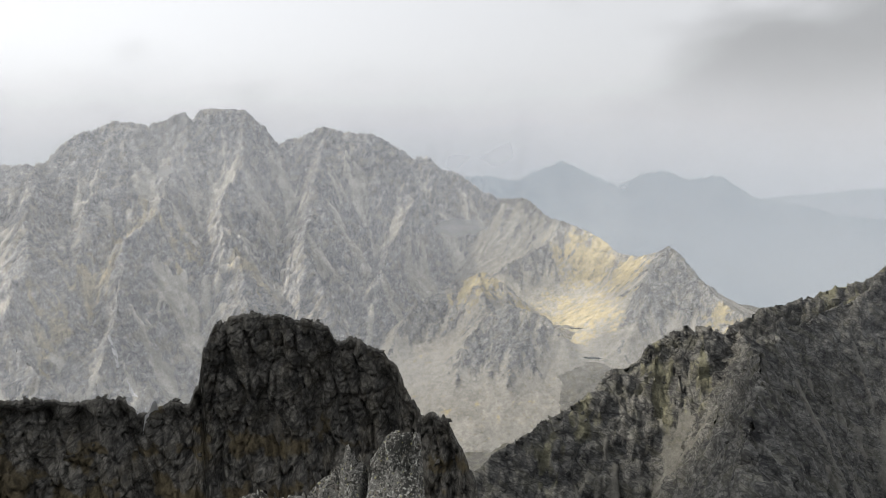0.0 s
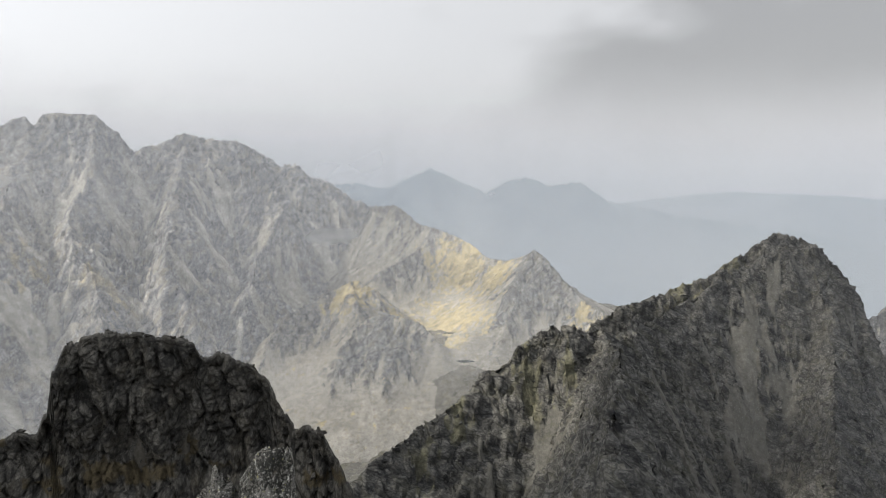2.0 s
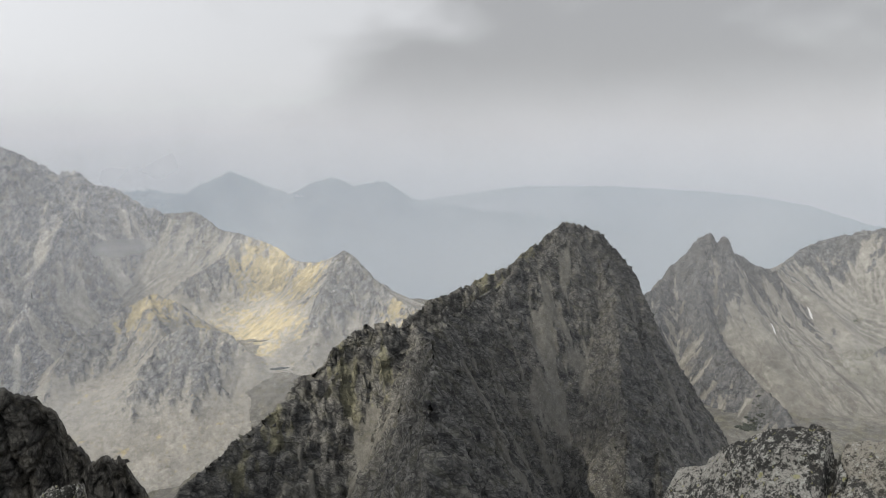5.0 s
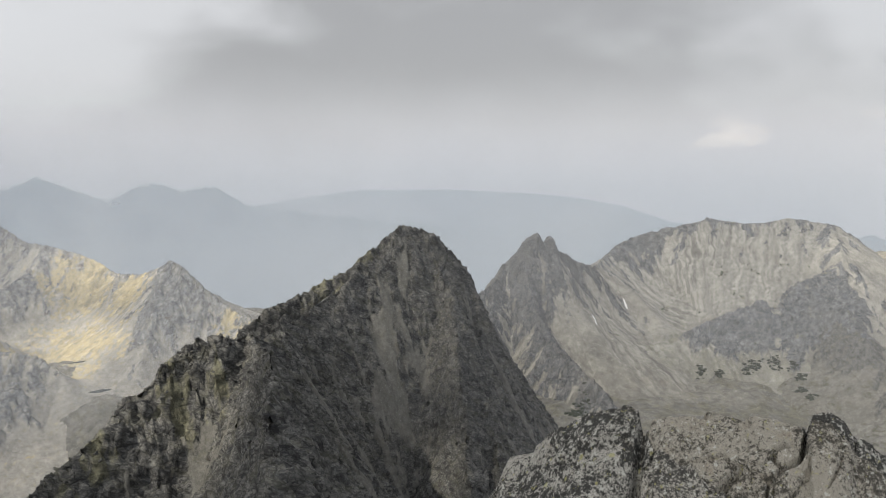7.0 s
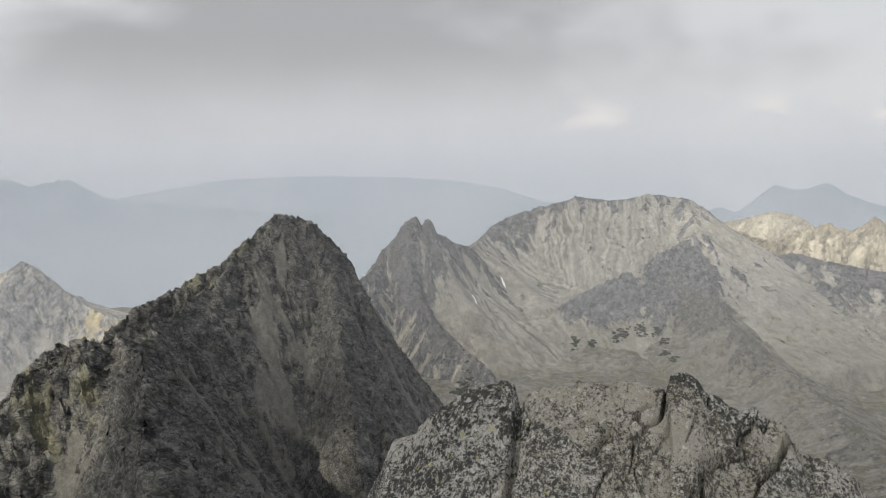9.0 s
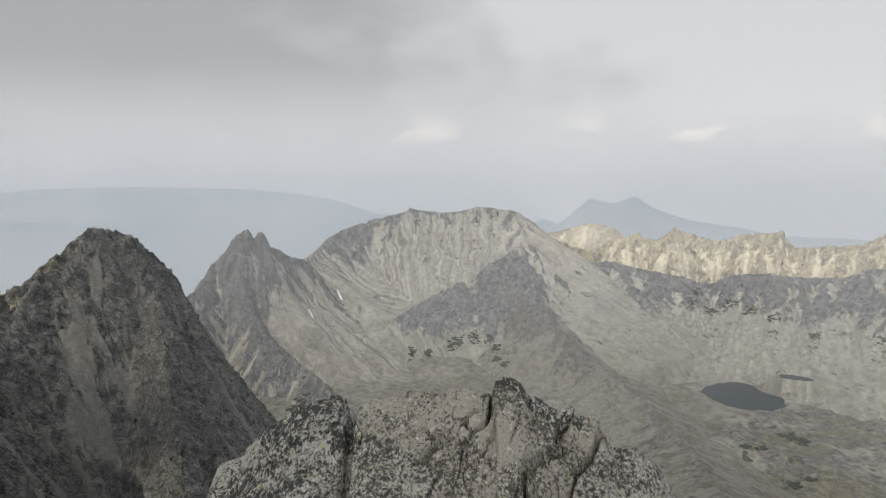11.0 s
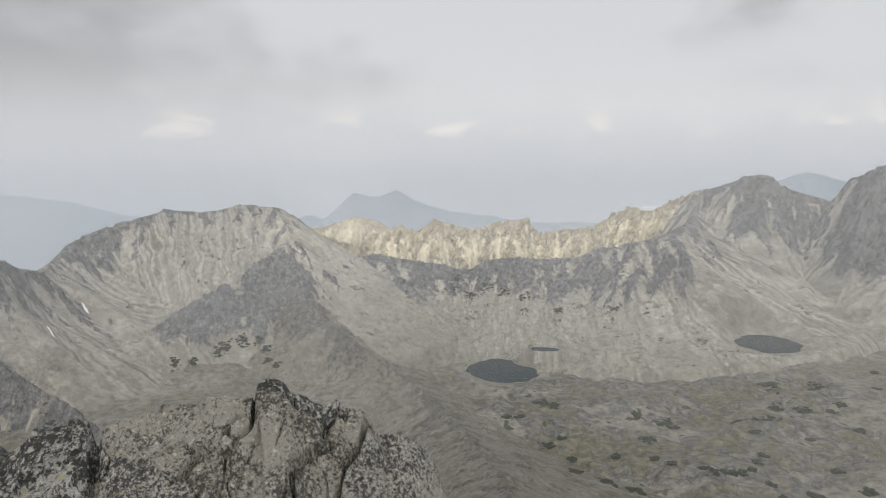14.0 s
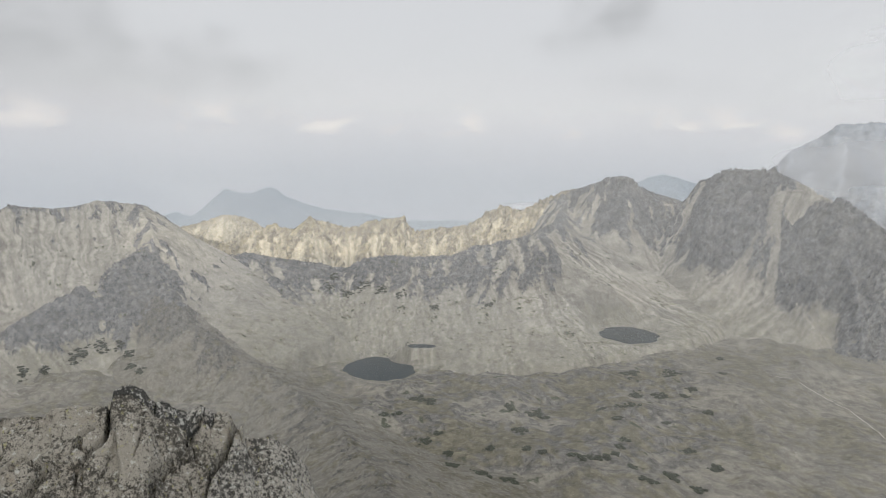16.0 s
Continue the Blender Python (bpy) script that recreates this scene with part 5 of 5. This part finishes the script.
def snow_patch(top, foot, width, seed):
    """A strip of old snow that lies in a gully, draped on the slope."""
    a, c = sight(*top), sight(*foot)
    a, c = Vector((a.x, a.y, 0)), Vector((c.x, c.y, 0))
    along = c - a
    side = Vector((along.y, -along.x, 0)).normalized()
    n, m = 14, 6
    P = np.zeros((n, m, 3))
    for i in range(n):
        t = i / (n - 1)
        w = width * math.sin(math.pi * min(0.97, max(0.03, t))) ** 0.6 * (0.8 + 0.4 * noise.noise((t * 4, seed, 0)))
        for j in range(m):
            p = a + along * t + side * (w * (j / (m - 1) - 0.5) + 4 * noise.noise((t * 3, seed + 5, 0)))
            P[i, j] = (p.x, p.y, drop(p.x, p.y)[0] + (1.2 if 0 < j < m - 1 else -0.8))
    ob = new("snow_patch", grid_mesh("snow_patch", P, np.ones((n - 1, m - 1), bool)))
    ob.data.materials.append(SNOW)
    tagged(ob, "small patch of old snow in a rock gully", "snow")


snow_patch((-26.2, -14.5), (-25.5, -17.0), 11, 1)
snow_patch((-25.1, -17.8), (-24.4, -19.2), 9, 2)
snow_patch((-23.9, -20.0), (-23.5, -20.8), 9, 3)
snow_patch((54.1, -11.7), (54.5, -12.5), 8, 4)
snow_patch((51.7, -13.1), (52.1, -13.9), 7, 5)


def trail(points, width):
    """A worn footpath across the basin."""
    P = np.zeros((24, 3, 3))
    ends = [place(*p) for p in points]
    for i in range(24):
        t = i / 23 * (len(ends) - 1)
        k = min(int(t), len(ends) - 2)
        p = ends[k].lerp(ends[k + 1], t - k)
        side = (ends[k + 1] - ends[k]).normalized()
        side = Vector((side.y, -side.x, 0))
        for j in range(3):
            q = p + side * width * (j - 1) / 2
            P[i, j] = (q.x, q.y, drop(q.x, q.y)[0] + (0.6 if j == 1 else 0.15))
    ob = new("footpath", grid_mesh("footpath", P, np.ones((23, 2), bool)))
    ob.data.materials.append(GRAVEL)
    tagged(ob, "narrow pale gravel footpath across the turf", "path", kind="structure")


trail(((118.5, 1820), (121, 1765), (122.9, 1730), (124.4, 1670), (126, 1600), (129, 1530)), 4.0)

# ------------------------------------------------------------------ added translucent sheets that stand in for haze
def haze_veil_material():
    mat = bpy.data.materials.new("haze veil")
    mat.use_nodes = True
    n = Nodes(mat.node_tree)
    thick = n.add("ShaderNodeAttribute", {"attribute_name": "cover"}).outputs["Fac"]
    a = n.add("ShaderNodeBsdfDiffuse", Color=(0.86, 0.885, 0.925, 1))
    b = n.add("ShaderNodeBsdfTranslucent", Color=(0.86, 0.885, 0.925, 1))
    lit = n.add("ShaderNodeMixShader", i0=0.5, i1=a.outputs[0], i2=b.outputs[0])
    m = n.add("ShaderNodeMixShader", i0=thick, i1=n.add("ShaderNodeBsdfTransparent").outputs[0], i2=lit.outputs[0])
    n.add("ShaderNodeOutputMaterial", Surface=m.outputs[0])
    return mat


HAZE_VEIL = haze_veil_material()


def haze_veil(distance, left, right, top, wisps=()):
    """An added see-through sheet round the summit, standing in for haze; it thins out over the ground and upwards.
    left, right: its thickness on the two sides; wisps: denser puffs (bearing, height, half width, half height,
    thickness)."""
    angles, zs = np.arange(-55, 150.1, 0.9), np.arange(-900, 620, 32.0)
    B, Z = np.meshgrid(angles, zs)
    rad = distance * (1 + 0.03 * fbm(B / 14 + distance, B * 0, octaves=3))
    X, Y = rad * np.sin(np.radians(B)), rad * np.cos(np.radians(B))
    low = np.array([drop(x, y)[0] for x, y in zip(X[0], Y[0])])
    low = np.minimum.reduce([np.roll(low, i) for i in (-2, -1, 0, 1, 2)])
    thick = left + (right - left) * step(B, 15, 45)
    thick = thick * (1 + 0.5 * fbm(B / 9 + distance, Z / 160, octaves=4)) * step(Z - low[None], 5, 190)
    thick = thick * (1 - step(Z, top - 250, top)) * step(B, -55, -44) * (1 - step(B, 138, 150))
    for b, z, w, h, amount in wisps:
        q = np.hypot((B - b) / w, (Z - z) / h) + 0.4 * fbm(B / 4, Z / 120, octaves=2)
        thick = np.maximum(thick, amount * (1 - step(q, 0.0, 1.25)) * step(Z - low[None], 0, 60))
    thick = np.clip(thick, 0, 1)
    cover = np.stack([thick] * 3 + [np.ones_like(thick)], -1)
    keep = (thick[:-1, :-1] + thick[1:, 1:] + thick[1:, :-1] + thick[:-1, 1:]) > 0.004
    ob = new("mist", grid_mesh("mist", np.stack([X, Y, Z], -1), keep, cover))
    ob.data.materials.append(HAZE_VEIL)
    tagged(ob, "added translucent sheet standing in for haze, with some mist puffs", "mist", kind="structure")


# veils at five distances pale the slopes behind them like haze
haze_veil(560, 0.02, 0.05, 230)
haze_veil(1020, 0.07, 0.05, 230)
haze_veil(1570, 0.22, 0.08, 230, ((1.5, -205, 4.0, 40, 0.4), (5, -240, 2.5, 30, 0.3)))
haze_veil(2180, 0.12, 0.10, 230)
haze_veil(3080, 0.10, 0.06, 230, ((127, 270, 10, 220, 0.6), (123, -80, 12, 260, 0.35), (98.6, -300, 3, 40, 0.45)))

# ------------------------------------------------------------------ unseen cloud sheets towards the sun, added to shade the slopes
GAPS = [
    (13, 485, -178, 75, 60), (19, 510, -150, 70, 50), (27, 735, -150, 90, 45),
     # gaps cut to put sun patches here: bearing, distance, height, radius across and along the view
    (10.5, 2020, -500, 150, 170), (12.0, 2330, -320, 150, 110), (15.0, 2180, -370, 110, 90), (3.2, 2080, -395, 110, 80), (7.5, 1990, -470, 90, 80), (23, 1960, -450, 70, 60),
    (-31.0, 1890, -540, 110, 90), (-13.3, 2040, -430, 85, 75),
    (80, 2800, -400, 260, 160), (87, 2780, -400, 280, 160), (94, 2740, -380, 240, 160), (100.5, 2650, -290, 150, 150), (72.5, 2230, -320, 90, 110), (75, 3350, -420, 220, 160),
    (70.0, 2030, -340, 80, 100), (71.3, 2170, -320, 90, 120)]


def build_shade_clouds():
    H = 4000.0
    g = 45.0
    shift = TO_SUN * (H / TO_SUN.z)
    xs, ys = np.arange(-3000, 4300, g) + shift.x * 1.1, np.arange(-3200, 4200, g) + shift.y
    X, Y = np.meshgrid(xs, ys)
    gap = np.full(X.shape, 9.0)
    for b, d, z, ra, rd in GAPS:
        c = place(b, d, z)
        c = c + TO_SUN * ((H - z) / TO_SUN.z)
        t = radians(b)
        dx, dy = X - c.x, Y - c.y
        gap = np.minimum(gap, np.hypot((dx * math.cos(t) - dy * math.sin(t)) / ra, (dx * math.sin(t) + dy * math.cos(t)) / rd))
    gap = gap + 0.45 * fbm(X / 160, Y / 160, octaves=3)
    chance = np.random.RandomState(5).uniform(0, 1, gap.shape)
    shut = (gap > 0.75) & (gap + 0.0 > 0.75 + 0.55 * chance)
    Z = H + 120 * fbm(X / 600, Y / 600, octaves=4)
    P = np.stack([X, Y, Z], -1)
    far_off = TO_SUN * ((H + 180) / TO_SUN.z) + place(25, 430)
    near = np.minimum(np.hypot(X - shift.x, Y - shift.y), np.hypot(X - far_off.x, Y - far_off.y) + 130) < 330 + 120 * fbm(X / 300, Y / 300, octaves=2)
    gx, gy = X - shift.x, Y - shift.y   # a denser unseen sheet is added to dim the massif
    side = np.degrees(np.arctan2(gx, gy)) + 4 * fbm(X / 500, Y / 500, octaves=2)
    grey = (side > -50) & (side < 3) & (np.hypot(gx, gy) > 1900) & ~near
    for mat, which, words in ((CLOUD, ~near & ~grey, "unseen broken cloud sheet that shades the slopes and leaves gaps for sun"), (MIDDLE_CLOUD, grey, "unseen denser cloud sheet added to dim the massif"), (THICK_CLOUD, near, "unseen dense cloud sheet added to shade the near rocks")):
        ob = new("cloud", grid_mesh("cloud", P, (shut & which)[:-1, :-1]))
        ob.data.materials.append(mat)
        tagged(ob, words, "cloud", kind="structure")


build_shade_clouds()
